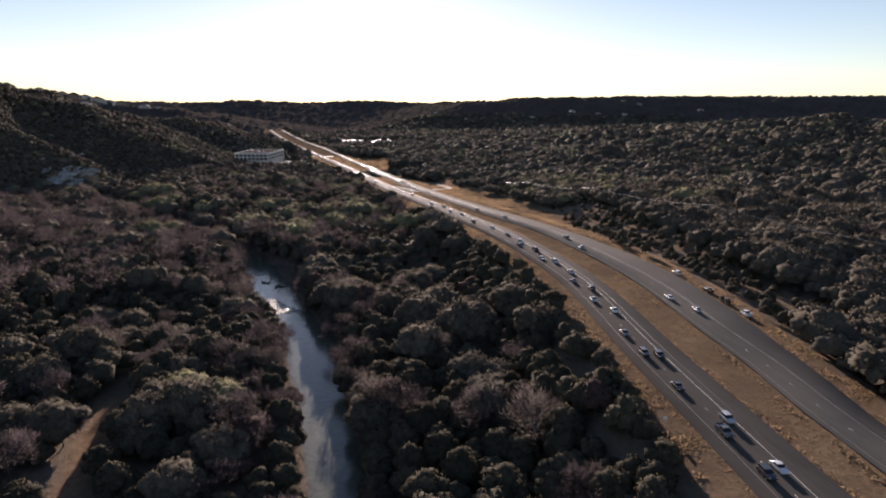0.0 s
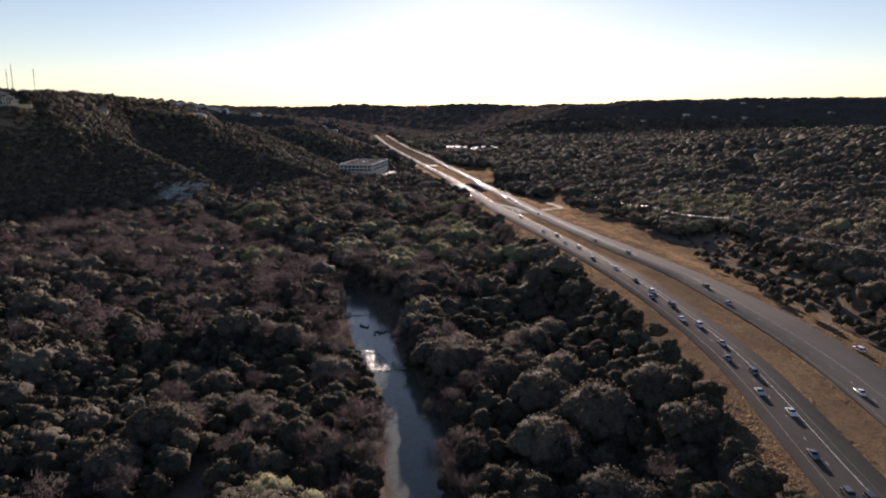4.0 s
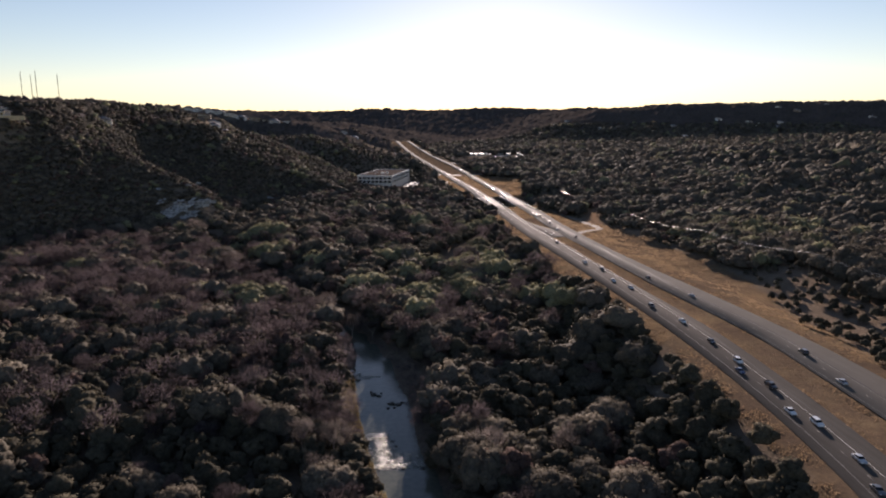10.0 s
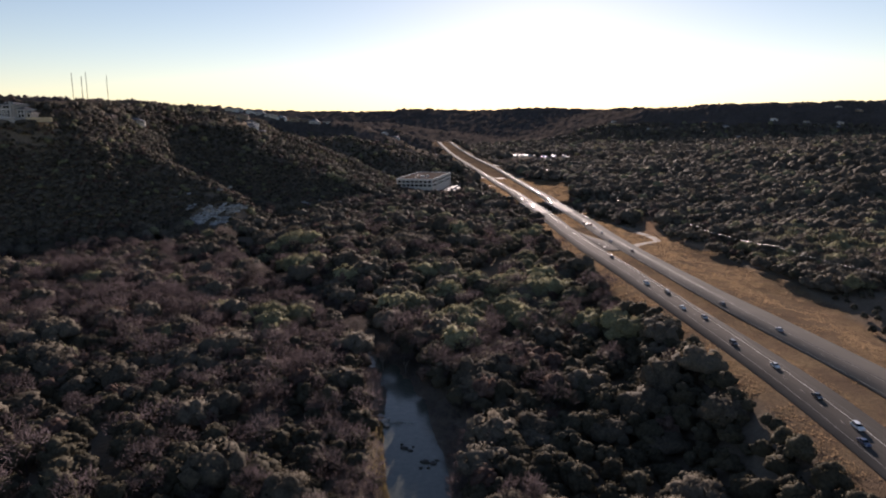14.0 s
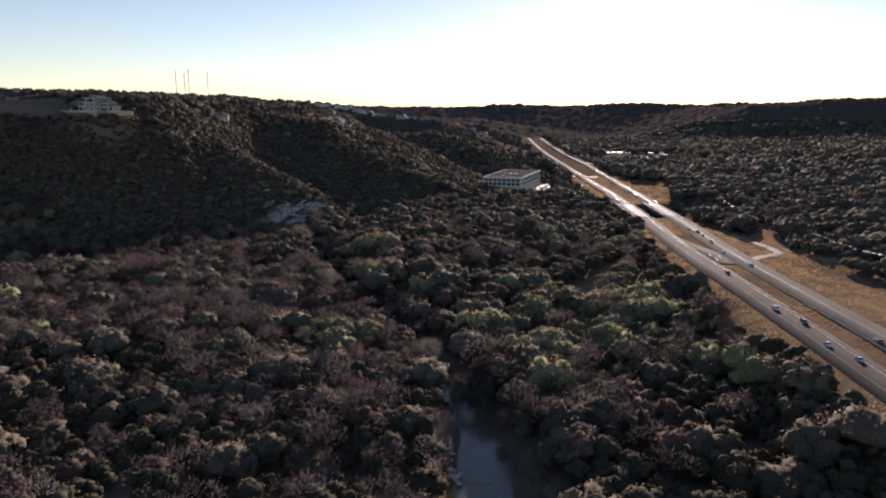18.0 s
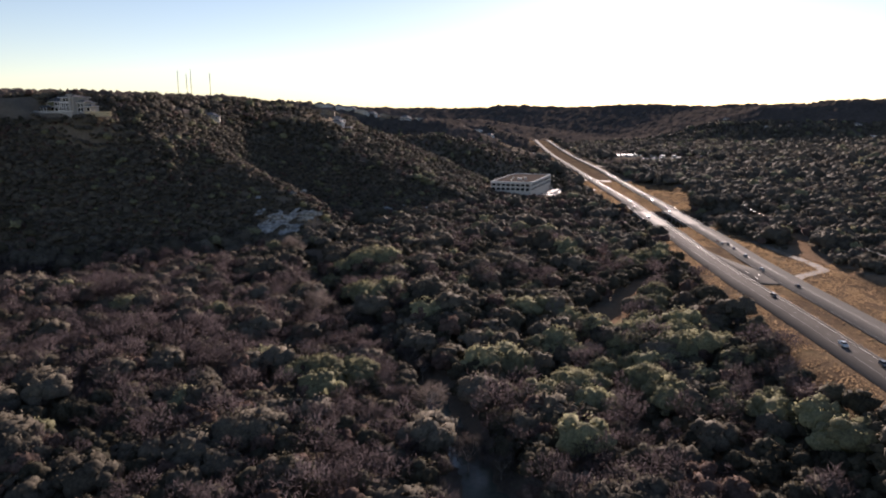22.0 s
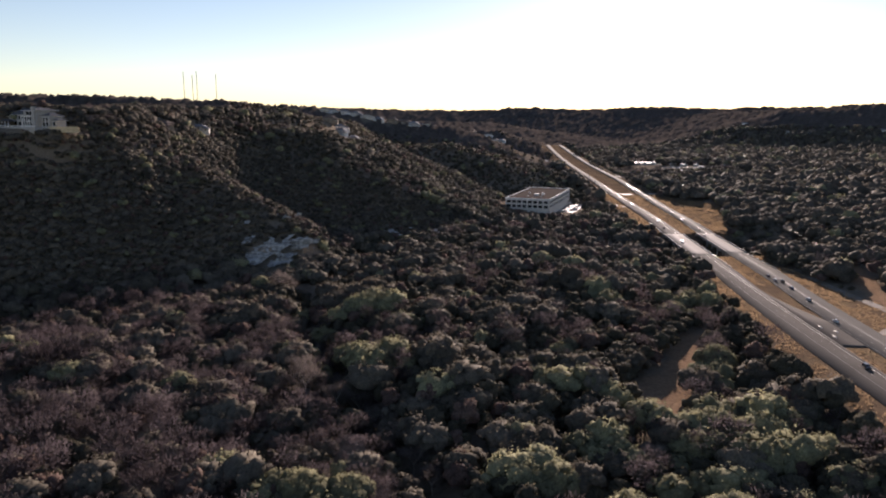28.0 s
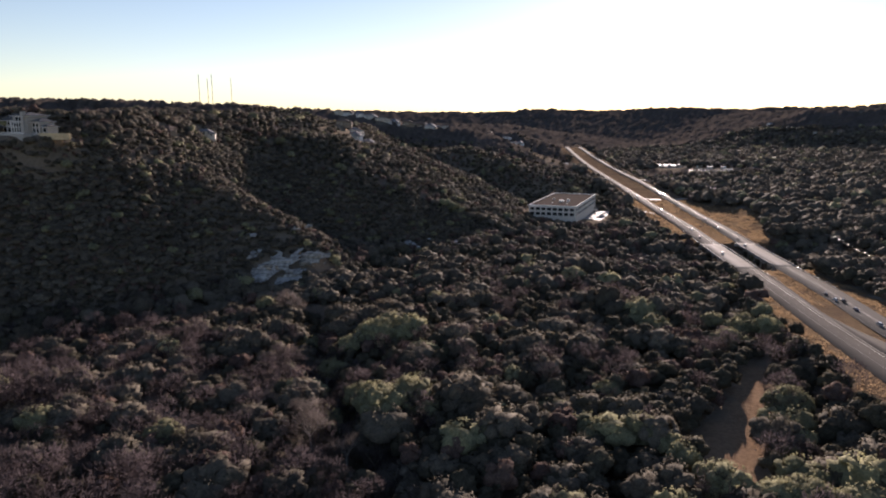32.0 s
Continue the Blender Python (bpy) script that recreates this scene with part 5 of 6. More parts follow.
def limbs(rng, H, R, r0, levels=2, n=6):
    """Tapered trunk and limbs as three-sided tubes: triangles."""
    out = []

    def tube(a, b, ra, rb, k=5):
        d = (b - a) / np.linalg.norm(b - a)
        u = np.cross(d, (0.3, 0.9, 0.2))
        u /= np.linalg.norm(u)
        v = np.cross(d, u)
        ang = np.arange(k) * 2 * np.pi / k
        ring = np.cos(ang)[:, None] * u + np.sin(ang)[:, None] * v
        A, B = a + ring * ra, b + ring * rb
        for i in range(k):
            j = (i + 1) % k
            out.append((A[i], A[j], B[j]))
            out.append((A[i], B[j], B[i]))
    fork = np.array([rng.normal() * 0.2, rng.normal() * 0.2, 0.36 * H])
    tube(np.array([0, 0, -0.6]), fork, r0, r0 * 0.75)
    for i in range(n):
        a = 2 * np.pi * (i + rng.uniform(0, 0.7)) / n
        end = np.array([np.cos(a) * R * 0.6, np.sin(a) * R * 0.6, H * rng.uniform(0.6, 0.85)])
        mid = fork * 0.5 + end * 0.5 + (0, 0, 0.05 * H)
        tube(fork, mid, r0 * 0.55, r0 * 0.35, 4)
        tube(mid, end, r0 * 0.35, r0 * 0.1, 3)
        if levels > 1:
            for _ in range(3):
                t2 = mid + (end - mid) * rng.uniform(0, 0.7)
                tube(t2, t2 + np.array([*rng.normal(size=2) * R * 0.28, H * rng.uniform(0.1, 0.24)]), r0 * 0.2, r0 * 0.05, 3)
    return np.array(out)


def tri_mesh(name, tris, material, normals=None, tint=None):
    me = raw_mesh(name, tris.reshape(-1, 3), np.arange(len(tris) * 3).reshape(-1, 3), material, normals is not None)
    if normals is not None:
        at = me.attributes.new("custom_normal", 'FLOAT_VECTOR', 'POINT')
        at.data.foreach_set("vector", normals.astype(np.float32).ravel())
    if tint is not None:
        at = me.attributes.new("tint", 'FLOAT', 'POINT')
        at.data.foreach_set("value", tint.astype(np.float32).ravel())
    return me


# kinds: leaf material, radius, height, sprays near, spray size near, label
KINDS = {
    "juniper_tree": (M_JUNIPER, 3.4, 6.3, 900, 0.22, "dark green juniper tree with a dense ragged crown"),
    "live_oak_tree": (M_OAK, 6.0, 8.2, 1500, 0.25, "grey-green live oak with a broad clumped crown"),
    "bare_tree": (M_TWIG, 4.8, 9.0, 1900, 0.045, "leafless grey-brown winter tree with fine twigs"),
    "rust_oak_tree": (M_RUST, 3.8, 7.2, 900, 0.22, "oak holding its dry rust-brown winter leaves"),
    "pale_oak_tree": (M_SUNLITOAK, 5.8, 8.4, 1500, 0.25, "live oak with sunlight put into the pale yellow-green of its broad crown"),
}
CONE = (0.35, 0.0, 0.0, 0.15, 0.0)
NAMES = list(KINDS)


# groves of oaks coloured in the paler sunlit tone: x, y, radius, share
GROVES = [(72, 515, 30, 0.36), (62, 562, 22, 0.45), (82, 628, 14, 0.8), (70, 604, 12, 0.6), (-88, 690, 14, 0.9), (-70, 615, 15, 0.85),
          (-62, 507, 16, 0.7), (0, 523, 9, 0.8), (12, 600, 9, 0.8), (26, 497, 12, 0.7), (104, 470, 20, 0.4), (97, 735, 22, 0.5), (48, 735, 10, 0.6),
          (300, 620, 50, 0.4), (200, 480, 40, 0.4), (27, 545, 8, 0.8)]


def plant():
    """Scatter tree sites on an uneven grid: x, y, kind, size."""
    sites = []
    r = np.random.default_rng(3)
    for step, y0, y1, x0, x1 in ((6.3, 62, 700, -330, 300), (3.1, 700, 1010, -460, -20), (7.6, 700, 1010, -20, 420), (5.6, 1010, 1180, -460, 60), (8.0, 1010, 1180, 60, 420), (8.2, 90, 760, 300, 520), (10.0, 140, 760, 520, 900),
                                        (6.8, 1180, 1480, -400, 60), (9.6, 1480, 1750, -520, 60), (9.6, 1180, 1750, 60, 900), (10.0, 760, 1180, 420, 900),
                                        (15.5, 1750, 2900, -60, 1600), (13.5, 1180, 1750, 900, 1400), (6.2, 480, 700, -470, -330)):
        X, Y = np.meshgrid(np.arange(x0, x1, step), np.arange(y0, y1, step))
        X = (X + r.uniform(-0.42, 0.42, X.shape) * step).ravel()
        Y = (Y + r.uniform(-0.42, 0.42, Y.shape) * step).ravel()
        off = X - road_x(Y)
        ok = (off < left_edge(Y) - 0.5) | (off > right_edge(Y) + 1)
        wc = np.interp(Y, CREEK_Y, CREEK_W)
        bank = X - creek_x(Y)
        ok &= ~((bank > -wc - np.interp(Y, [330, 400, 440], [3.2, 5.0, 5.5])) & (bank < wc + np.interp(Y, [330, 400, 440], [1.6, 2.6, 4.5])) & (Y < 520))
        ok |= (Y > 918) & (Y < 1014) & (off > -22) & (off < 62) & (r.uniform(size=X.shape) > 0.3) & (ground_z(X, Y) < road_z(Y) - 9)
        ok &= in_path(X, Y) < 0.25
        ok &= r.uniform(size=X.shape) > 0.55 * open_ground(X, Y)
        hill = smooth01((ground_z(X, Y) - 13) / 6)
        if step > 12:
            ok &= ground_z(X, Y) < 85
        if step < 5:
            ok &= r.uniform(size=X.shape) < np.maximum(0.28 + 0.72 * hill, (X < -140) & (Y > 770))
        for cx, cy, rad in CLEAR:
            ok &= np.hypot(X - cx, Y - cy) > rad
        ok &= ~((X < -290) & (Y > 740) & (Y < 800) & (ground_z(X, Y) > 106))
        # outside the widest view
        ok &= (X > -230 - 0.62 * Y) & (X < 260 + 1.02 * Y)
        ok &= r.uniform(size=X.shape) > 0.07
        X, Y, off, wc, hill = X[ok], Y[ok], off[ok], wc[ok], hill[ok]
        n1, n2 = hash_noise(X, Y, 55, 21), hash_noise(X, Y, 28, 22)
        u = r.uniform(size=X.shape)
        near_creek = np.exp(-((X - creek_x(Y)) / 45) ** 2) * (Y < 560)
        vale = smooth01((-30 - X) / 60) * smooth01((Y - 400) / 100) * smooth01((720 - Y) / 80)
        p_bare = np.clip(0.06 + 0.24 * near_creek * np.where(X > creek_x(Y) + 12, 0.4, 1.0) + 0.42 * vale + 0.35 * (n1 - 0.5) - 0.2 * (off > 0), 0.02, 0.8)
        p_bare = p_bare * (1 - 0.45 * smooth01((360 - Y) / 60) * (X < creek_x(Y)))
        p_bare = p_bare * (1 - 0.6 * smooth01((430 - Y) / 60) * (X > creek_x(Y) + 14) * (X < 130))
        p_oak = np.clip(0.22 + 0.7 * (n2 - 0.45) + 0.35 * smooth01((off - 40) / 60) + 0.15 * hill, 0.04, 0.85)
        p_bare = np.where((step < 5) & (hill > 0.5), 0.25 * n1, p_bare)
        kind = np.where(u < p_bare, 2, np.where(r.uniform(size=X.shape) < p_oak, 1, np.where(r.uniform(size=X.shape) < 0.1, 3, 0)))
        for gx, gy, gr, gp in GROVES:
            inside = r.uniform(size=X.shape) < gp * smooth01(1.6 - np.hypot(X - gx, Y - gy) / gr)
            kind = np.where(inside & (kind != 2), 4, kind)
        kind = np.where((kind == 1) & (r.uniform(size=X.shape) < 0.08) & (Y > 430), 4, kind)
        green = smooth01((Y - 420) / 40) * smooth01((760 - Y) / 40) * smooth01((X + 50) / 20)
        kind = np.where((kind == 1) & (off < 0) & (r.uniform(size=X.shape) < 0.5 * green), 0, kind)
        dusk = smooth01((430 - Y) / 80) * smooth01((135 - X) / 20)
        kind = np.where((r.uniform(size=X.shape) < 0.8 * dusk) & (kind != 0) & (kind != 2), 0, kind)
        size = r.uniform(0.70, 1.30, X.shape) * (0.82 + 0.46 * hash_noise(X, Y, 38, 23)) * (1.5 if step > 12 else 1.4 if step > 8.5 else 1.3 if step > 8 else 1.15 if step > 6 else 0.95)
        if step < 5:
            crest = smooth01((ground_z(X, Y) - 98) / 14)
            size = np.where(hill > 0.3, r.uniform(0.30, 0.72, X.shape) * (1 + 0.35 * crest), size)
            kind = np.where((hill > 0.3) & (kind == 0) & (r.uniform(size=X.shape) < 0.5), 1, kind)
        gap = np.abs(X - 13 - 0.158 * (Y - 325)) < 9
        gap &= (Y > 338) & (Y < 392)
        kind = np.where(gap, 2, kind)
        size = np.where(gap, 0.7, size)
        size = size * (1 + 0.06 * smooth01((450 - Y) / 60) * (X < 130) * (X > 30))
        size = np.where((X < 60) & (Y > 1010), size * np.interp(Y, [1040, 1090, 1110], [0.9, 0.9, 0.66]), size)
        size = np.where((kind == 1) & (hill > 0.3) & (X < 60) & (Y > 690), size * 0.8, size)
        inset = smooth01((left_edge(Y) - off) / 18)
        size = np.where((off < 0) & (Y < 430), size * (0.85 + 0.15 * inset), size)
        worn = open_ground(X, Y) > 0.3
        kind, size = np.where(worn, 0, kind), np.where(worn, 0.45 + 0.25 * size, size)
        kind = np.where((off < 0) & (inset < 0.3) & (kind != 2) & (Y < 430), 0, kind)
        fringe = (off > 0) & (off < right_edge(Y) + 30) & (Y > 400) & (Y < 800)
        size = np.where(fringe, 0.68 * size, size)
        low = (Y > 1560) & (Y < 1860) & (X > 170) & (X < 400)
        size = np.where(low, 0.5 * size, size)
        size = np.where((Y > 926) & (Y < 1014) & (off > -14) & (off < 50), 0.75, size)
        sites.append(np.stack([X, Y, kind, size], -1))
    # woods behind the start of the flight
    X, Y = np.meshgrid(np.arange(-330, 420, 8.2), np.arange(-260, 58, 8.2))
    X, Y = (X + r.uniform(-3.5, 3.5, X.shape)).ravel(), (Y + r.uniform(-3.5, 3.5, X.shape)).ravel()
    off = X - road_x(Y)
    ok = ((off < left_edge(Y)) | (off > right_edge(Y))) & (np.abs(X - creek_x(Y)) > np.interp(Y, CREEK_Y, CREEK_W) + 4)
    ok &= in_path(X, Y) < 0.25
    X, Y = X[ok], Y[ok]
    sites.append(np.stack([X, Y, r.choice([0, 0, 1, 2, 3], size=X.shape), r.uniform(1.1, 1.6, X.shape)], -1))
    # a close cover of small trees on the steep front of the spur
    X, Y = np.meshgrid(np.arange(-440, -230, 3.0), np.arange(690, 818, 3.0))
    X, Y = (X + r.uniform(-1.2, 1.2, X.shape)).ravel(), (Y + r.uniform(-1.2, 1.2, X.shape)).ravel()
    g = ground_z(X, Y)
    steep = np.hypot(ground_z(X + 2, Y) - g, ground_z(X, Y + 2) - g) / 2
    ok = (r.uniform(size=X.shape) < smooth01((steep - 0.45) / 0.5)) & ((g < 108.5) | (Y > 803)) & (X > -50 - 0.62 * Y)
    X, Y = X[ok], Y[ok]
    kind = r.choice([0, 0, 1, 1, 1, 2, 3], size=X.shape)
    sites.append(np.stack([X, Y, kind, r.uniform(0.34, 0.64, X.shape) * np.where(g[ok] > 103, 0.6, 1.0)], -1))
    return np.concatenate(sites)


HEROES = [(-38, 540, 2, 1.4), (-46, 553, 2, 1.5), (-57, 568, 2, 1.45), (-66, 582, 2, 1.5), (-77, 597, 2, 1.4), (-94, 622, 2, 1.5), (-103, 641, 2, 1.5), (-112, 660, 2, 1.4), (-30, 528, 2, 1.3),
          (-18, 190, 1, 1.55), (-26, 194, 1, 1.4), (-10, 195, 4, 1.3), (-20, 201, 4, 1.35), (-12, 184, 1, 1.3), (-29, 186, 1, 1.35), (-10, 166, 1, 1.25), (-5, 226, 1, 1.25), (-92, 728, 1, 1.5), (-86, 704, 4, 1.35), (-96, 716, 1, 1.3), (-89, 584, 2, 1.7),
          (-80, 590, 2, 1.5), (-74, 575, 2, 1.35), (-96, 600, 2, 1.4), (-6, 452, 2, 1.5), (-12, 462, 2, 1.45), (4, 446, 2, 1.3),
          (-22, 485, 2, 1.5), (-158, 752, 2, 1.5), (-150, 742, 2, 1.3), (-66, 505, 4, 1.5), (-52, 507, 4, 1.35), (31, 500, 4, 1.4),
          (27, 489, 1, 1.3), (57, 505, 4, 1.5), (84, 632, 4, 1.5), (66, 560, 4, 1.5), (80, 556, 4, 1.6),
          (92, 566, 4, 1.4), (96, 545, 4, 1.35), (54, 545, 4, 1.3), (-72, 612, 4, 1.6), (-62, 620, 4, 1.4), (-80, 620, 4, 1.3),
          (-88, 688, 4, 1.7), (-79, 694, 4, 1.35), (12, 601, 4, 1.25), (0, 523, 4, 1.3), (71, 604, 1, 1.5), (86, 634, 4, 1.4),
          (44, 572, 4, 1.3), (58, 560, 4, 1.4), (73, 557, 4, 1.3)]
SITES = plant()
for hx, hy, hk, hs in HEROES:
    SITES = SITES[np.hypot(SITES[:, 0] - hx, SITES[:, 1] - hy) > 2.6 * hs]
SZ = ground_z(SITES[:, 0], SITES[:, 1])
away = np.hypot(SITES[:, 0] - 5, np.maximum(SITES[:, 1] - 365, 0) + np.maximum(-SITES[:, 1], 0))
near = (SITES[:, 1] > 95) & (SITES[:, 1] < 330) & (SITES[:, 0] > -62) & (SITES[:, 0] < 108)


def near_trees():
    """The trees by the creek, each a thing of its own, copied from a few models."""
    r = np.random.default_rng(8)
    models = {}
    for k, name in enumerate(NAMES):
        mat, R, H, n, size, label = KINDS[name]
        for v in range(3):
            root = empty(name, pose(0, 0, -500), label, "tree", "trees of the creek wood")
            bark = M_PALEBARK if name == "bare_tree" and v == 0 else M_BARK
            new("trunk", tri_mesh("trunk", limbs(r, H, R, 0.26 if k in (1, 4) else 0.16), bark)).parent = root
            tris, nrm = twiggy(r, n, R, H, size) if k == 2 else leafy(r, R, H, 24 if R > 5 else 15, 1, n, size, 0.12, CONE[k])
            new("crown", tri_mesh("crown", tris, M_PALETWIG if k == 2 and v == 0 else mat, nrm)).parent = root
            models[k, v] = root
    used = set()
    count = dict.fromkeys(range(5), 0)
    taken = np.zeros(len(SITES), bool)
    for i in np.argsort(np.hypot(0.8 * (SITES[:, 0] - 15), SITES[:, 1] - 190)):
        if not near[i]:
            continue
        x, y, k, s = SITES[i]
        k = int(k)
        if count[k] >= 190:
            continue
        count[k] += 1
        v = int(r.integers(3))
        m = pose(x, y, SZ[i] - 0.2, 0, 0, r.uniform(0, 360)) @ Matrix.Diagonal((s, s, s * r.uniform(0.9, 1.15), 1))
        if (k, v) not in used:
            used.add((k, v))
            models[k, v].matrix_world = m
        else:
            t = copy_thing(models[k, v], Matrix())
            t.matrix_basis = m
        taken[i] = True
    for hx, hy, k, s in HEROES:
        v = 0
        m = pose(hx, hy, float(ground_z(hx, hy)) - 0.3, 0, 0, r.uniform(0, 360)) @ Matrix.Scale(s, 4)
        used.add((k, v))
        t = copy_thing(models[k, v], Matrix())
        t.matrix_basis = m
        t["label"] = "large spreading live oak with sunlit olive crown" if k in (1, 4) else "tall bare pale-barked tree by the creek bottom"
    for key, root in models.items():
        if key not in used:
            for o in (*root.children, root):
                bpy.data.objects.remove(o)
    return taken


def wood(sel, name, label, lobes, tufts, grow, n_twig, seed):
    """All trees of a stretch of wood in one mesh for each kind of leaf."""
    r = np.random.default_rng(seed)
    for k, kind in enumerate(NAMES):
        mat, R, H, n, size, _ = KINDS[kind]
        ids = np.flatnonzero(sel & (SITES[:, 2] == k))
        if not len(ids):
            continue
        pick = r.integers(10, size=len(ids))
        tris, nrms, tints = [], [], []
        for v in range(10):
            if k == 2:
                T, N = twiggy(r, n_twig, R, H, size * grow * 1.15)
                bole = limbs(r, H, R, 0.13, 1, 4)[:10 + (30 if n_twig > 80 else 0)]
                T, N = np.concatenate([T, bole]), np.concatenate([N, np.broadcast_to((0, -0.4, 0.9), bole.shape)])
            else:
                big = 1.5 if R > 5 else 1.0
                T, N = leafy(r, R, H, int(lobes * big), 0, int(tufts * big), size * grow, 0.12, CONE[k])
            mine = ids[pick == v]
            a = r.uniform(0, 2 * np.pi, len(mine))
            c, sn = np.cos(a)[:, None, None], np.sin(a)[:, None, None]
            sv = SITES[mine, 3][:, None, None]
            tall = sv * r.uniform(0.85, 1.15, len(mine))[:, None, None]
            tris.append(np.stack([(T[..., 0] * c - T[..., 1] * sn) * sv + SITES[mine, 0][:, None, None],
                                  (T[..., 0] * sn + T[..., 1] * c) * sv + SITES[mine, 1][:, None, None],
                                  T[..., 2] * tall + SZ[mine][:, None, None] - 0.2], -1).reshape(-1, 3, 3))
            nrms.append(np.stack([N[..., 0] * c - N[..., 1] * sn, N[..., 0] * sn + N[..., 1] * c, N[..., 2] + 0 * c], -1).reshape(-1, 3, 3))
            tints.append(np.repeat(r.uniform(0, 1, len(mine)), len(T) * 3))
        me = tri_mesh(name, np.concatenate(tris), mat, np.concatenate(nrms), np.concatenate(tints))
        tagged(new(name, me), label % kind.replace("_", " "), "woods", kind="stuff")


taken = near_trees()
rear = (SITES[:, 1] < 60) | ((SITES[:, 1] < 330) & ((SITES[:, 0] < -110 - 0.62 * SITES[:, 1]) | (SITES[:, 0] > 100 + 1.02 * SITES[:, 1])))
wood(rear, "rear_wood", "wood of %s crowns beside and behind the start", 4, 0, 3.0, 40, 34)
taken = taken | rear
scrub = (SITES[:, 1] > 690) & (SITES[:, 0] < -20) & (SITES[:, 3] < 0.95)
wood(~taken & scrub, "hill_scrub", "low scrub of %s crowns on the steep hillside", 3, 22, 3.0, 60, 35)
taken = taken | scrub
wood(~taken & (away < 420), "creek_wood", "dense wood of %s crowns on the valley floor", 9, 120, 1.5, 420, 31)
wood(~taken & (away >= 420) & (away < 760), "hill_wood", "wood of %s crowns covering hills and valley", 5, 14, 2.4, 90, 32)
wood(~taken & (away >= 760), "distant_wood", "far wood of %s crowns on the slopes", 2, 4, 4.0, 30, 33)
foam()


# scattered bushes on the open ground past the right verge
def bushes():
    r = np.random.default_rng(77)
    root = empty("juniper_bush", pose(0, 0, -500), "small round dark juniper bush on open dry ground", "bush", "bushes beside the highway")
    new("trunk", tri_mesh("trunk", limbs(r, 4.4, 2.0, 0.12, 1, 4), M_BARK)).parent = root
    tris, nrm = leafy(r, 2.1, 4.4, 11, 1, 500, 0.22, 0.05, 0.3)
    new("foliage", tri_mesh("foliage", tris, M_JUNIPER, nrm)).parent = root
    spots = [(214, 450), (222, 442), (228, 432), (228, 419), (229, 410), (194, 368), (201, 365), (226, 396), (186, 331), (185, 324), (181, 314), (184, 310), (235, 387),
             (218, 352), (216, 342), (182, 293), (203, 329), (191, 385), (194, 378), (206, 392), (210, 429), (217, 445), (232, 426), (207, 360), (189, 338)]
    for k in range(34):
        y = float(r.uniform(175, 300))
        spots.append((float(road_x(y) + right_edge(y)) + float(r.uniform(2, 34)), y))
    for k, (x, y) in enumerate(spots):
        m = pose(x, y, float(ground_z(x, y)) - 0.15, 0, 0, r.uniform(0, 360)) @ Matrix.Scale(float(r.uniform(0.8, 1.35)), 4)
        if k == 0:
            root.matrix_world = m
        else:
            copy_thing(root, Matrix()).matrix_basis = m


bushes()


# reeds and sedge along the creek's sunny bank
M_REED = foliage("reeds", (0.15, 0.120, 0.065), (0.29, 0.235, 0.13), 0.5)


def reeds():
    r = np.random.default_rng(78)
    n = 5200
    y = r.uniform(285, 405, n)
    keep = hash_noise(y, y * 0, 9, 79) > 0.2 + 0.6 * r.uniform(size=n)
    y = y[keep]
    n = len(y)
    x = creek_x(y) - np.interp(y, CREEK_Y, CREEK_W) - np.abs(r.normal(size=n)) * 2.4 + 0.2
    p = np.stack([x, y, np.maximum(ground_z(x, y), -0.1)], -1)
    h = r.uniform(0.8, 2.4, n)
    ang = r.uniform(0, np.pi, n)
    d = np.stack([np.cos(ang), np.sin(ang), 0 * ang], -1) * r.uniform(0.06, 0.2, n)[:, None]
    top = p + np.stack([r.normal(size=n) * 0.35, r.normal(size=n) * 0.35, h], -1)
    tagged(new("reeds", tri_mesh("reeds", np.stack([p + d, p - d, top], 1), M_REED)), "tawny reeds and sedge along the creek bank", "reeds", kind="stuff")


reeds()


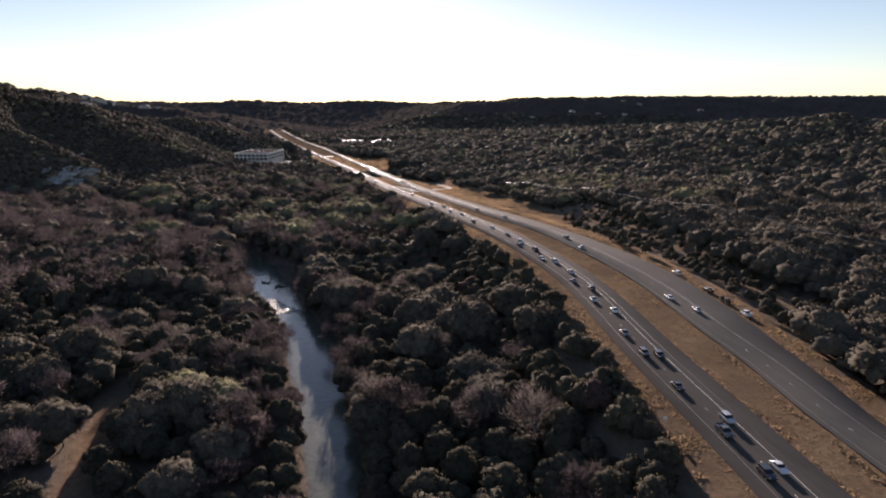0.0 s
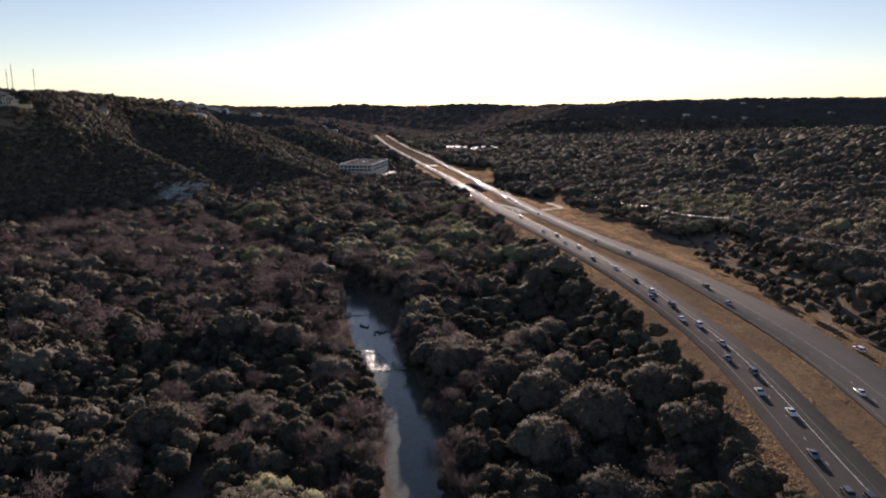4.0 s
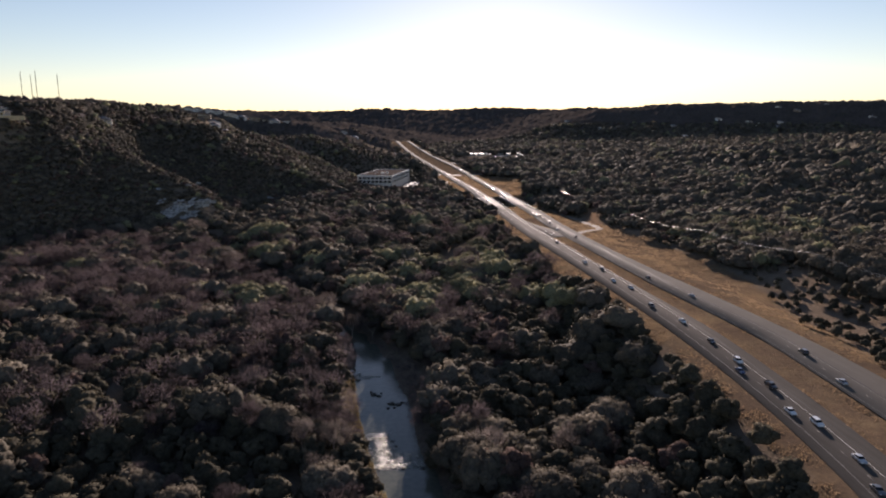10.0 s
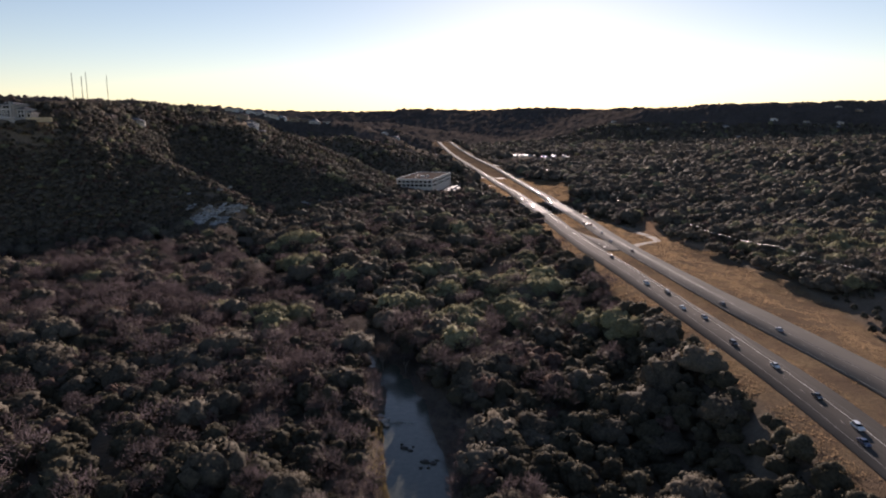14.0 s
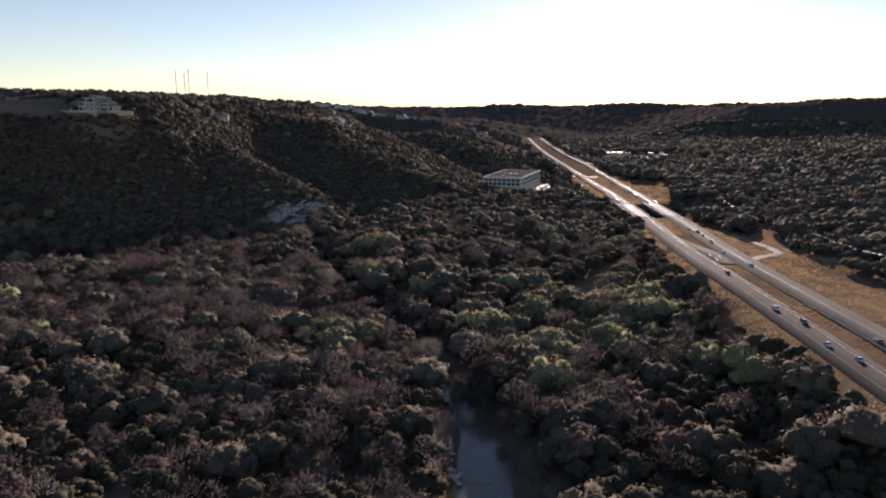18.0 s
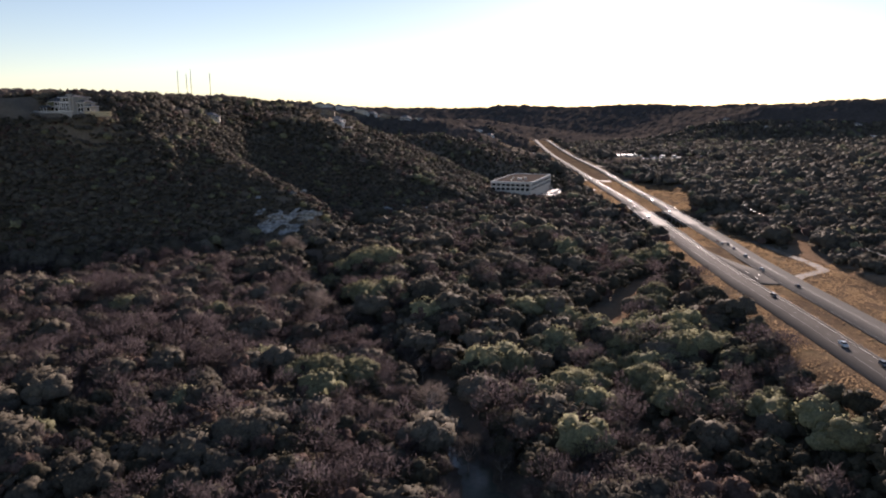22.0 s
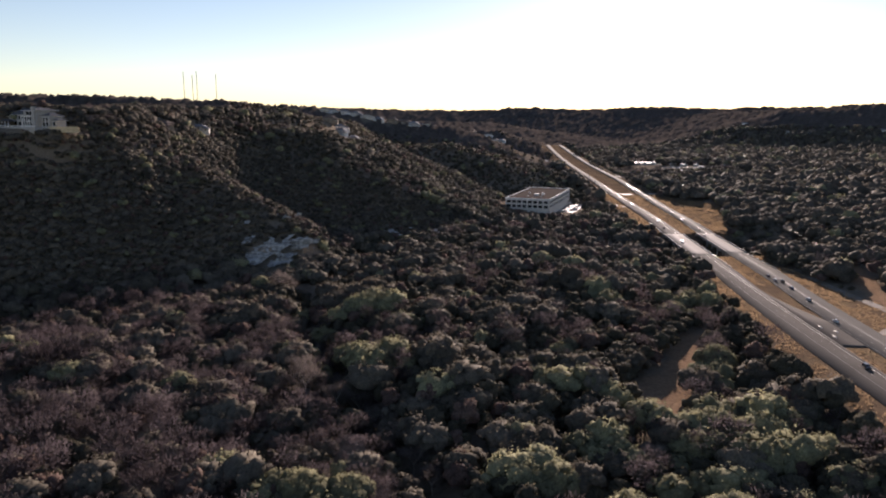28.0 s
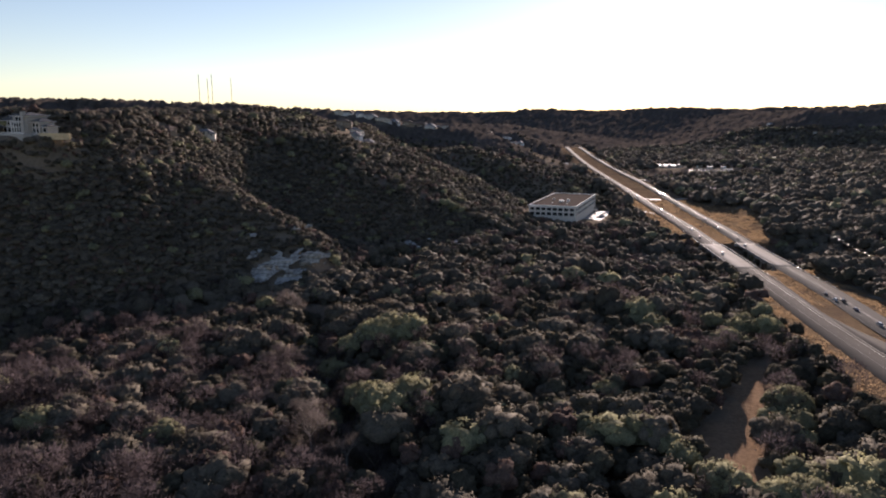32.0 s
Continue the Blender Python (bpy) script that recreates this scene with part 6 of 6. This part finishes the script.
def bank_brush():
    """Low leafless brush on both banks, joined into one mesh."""
    r = np.random.default_rng(83)
    base = [twiggy(r, 90, 1.7, 2.8, 0.05)[0] for _ in range(6)]
    out = []
    for k in range(760):
        y = float(r.uniform(110, 450))
        side = -1 if r.uniform() < 0.4 else 1
        x = float(creek_x(y)) + side * (float(np.interp(y, CREEK_Y, CREEK_W)) + float(r.uniform(0.3, 8.0)))
        out.append(base[k % 6] * float(r.uniform(0.6, 1.4)) + np.array([x, y, max(0.0, float(ground_z(x, y))) - 0.2]))
    tagged(new("bank_brush", tri_mesh("bank_brush", np.concatenate(out), M_TWIG)), "leafless grey-brown brush along the creek banks", "brush", kind="stuff")


bank_brush()


# ---- dry grass on the verges and the median ----
M_DRYGRASS = foliage("dry_grass", (0.225, 0.152, 0.095), (0.44, 0.322, 0.19), 0.5, 0.5)


def dry_grass():
    r = np.random.default_rng(51)
    n = 150000
    y = 70 + 1280 * r.uniform(size=n) ** 1.5
    lo = left_edge(y) + 1
    hi = right_edge(y)
    u = r.uniform(size=n)
    ro_ = right_off(y)
    le, lr, rr = l_left(y) - 0.4, l_right(y) + 0.5, r_right(y) + 0.5
    a, b, c = le - lo, ro_ - 0.6 - lr, hi - rr
    pick = u * (a + b + c)
    off = np.where(pick < a, lo + pick, np.where(pick < a + b, lr + pick - a, rr + pick - a - b))
    inner = (off > lr) & (off < ro_)
    keep = ~(inner & (r.uniform(size=y.shape) < 0.45)) & ((y < 912) | (y > 1020)) & (hash_noise(off, y, 6, 61) + 0.5 * hash_noise(off, y, 2.3, 62) > 0.5 + 0.3 * r.uniform(size=y.shape)) & ~((y > 645) & (y < 790) & (off > 5) & (off < ro_))
    y, off = y[keep], off[keep]
    x = road_x(y) + off
    z = ground_z(x, y)
    n = len(x)
    s = r.uniform(0.07, 0.24, n) * (1 + np.maximum(y - 300, 0) / 350)
    ang = r.uniform(0, np.pi, n)
    p = np.stack([x, y, z], -1)
    d = np.stack([np.cos(ang), np.sin(ang), 0 * ang], -1) * (s * r.uniform(0.7, 1.6, n))[:, None]
    top = p + np.stack([r.normal(size=n) * 0.2, r.normal(size=n) * 0.2, s * 1.3], -1)
    tris = np.stack([p + d - (0, 0, 0.1), p - d - (0, 0, 0.1), top], 1)
    tagged(new("dry_grass", tri_mesh("dry_grass", tris, M_DRYGRASS)), "tufts of dry golden grass along the highway", "grass", kind="stuff")


dry_grass()
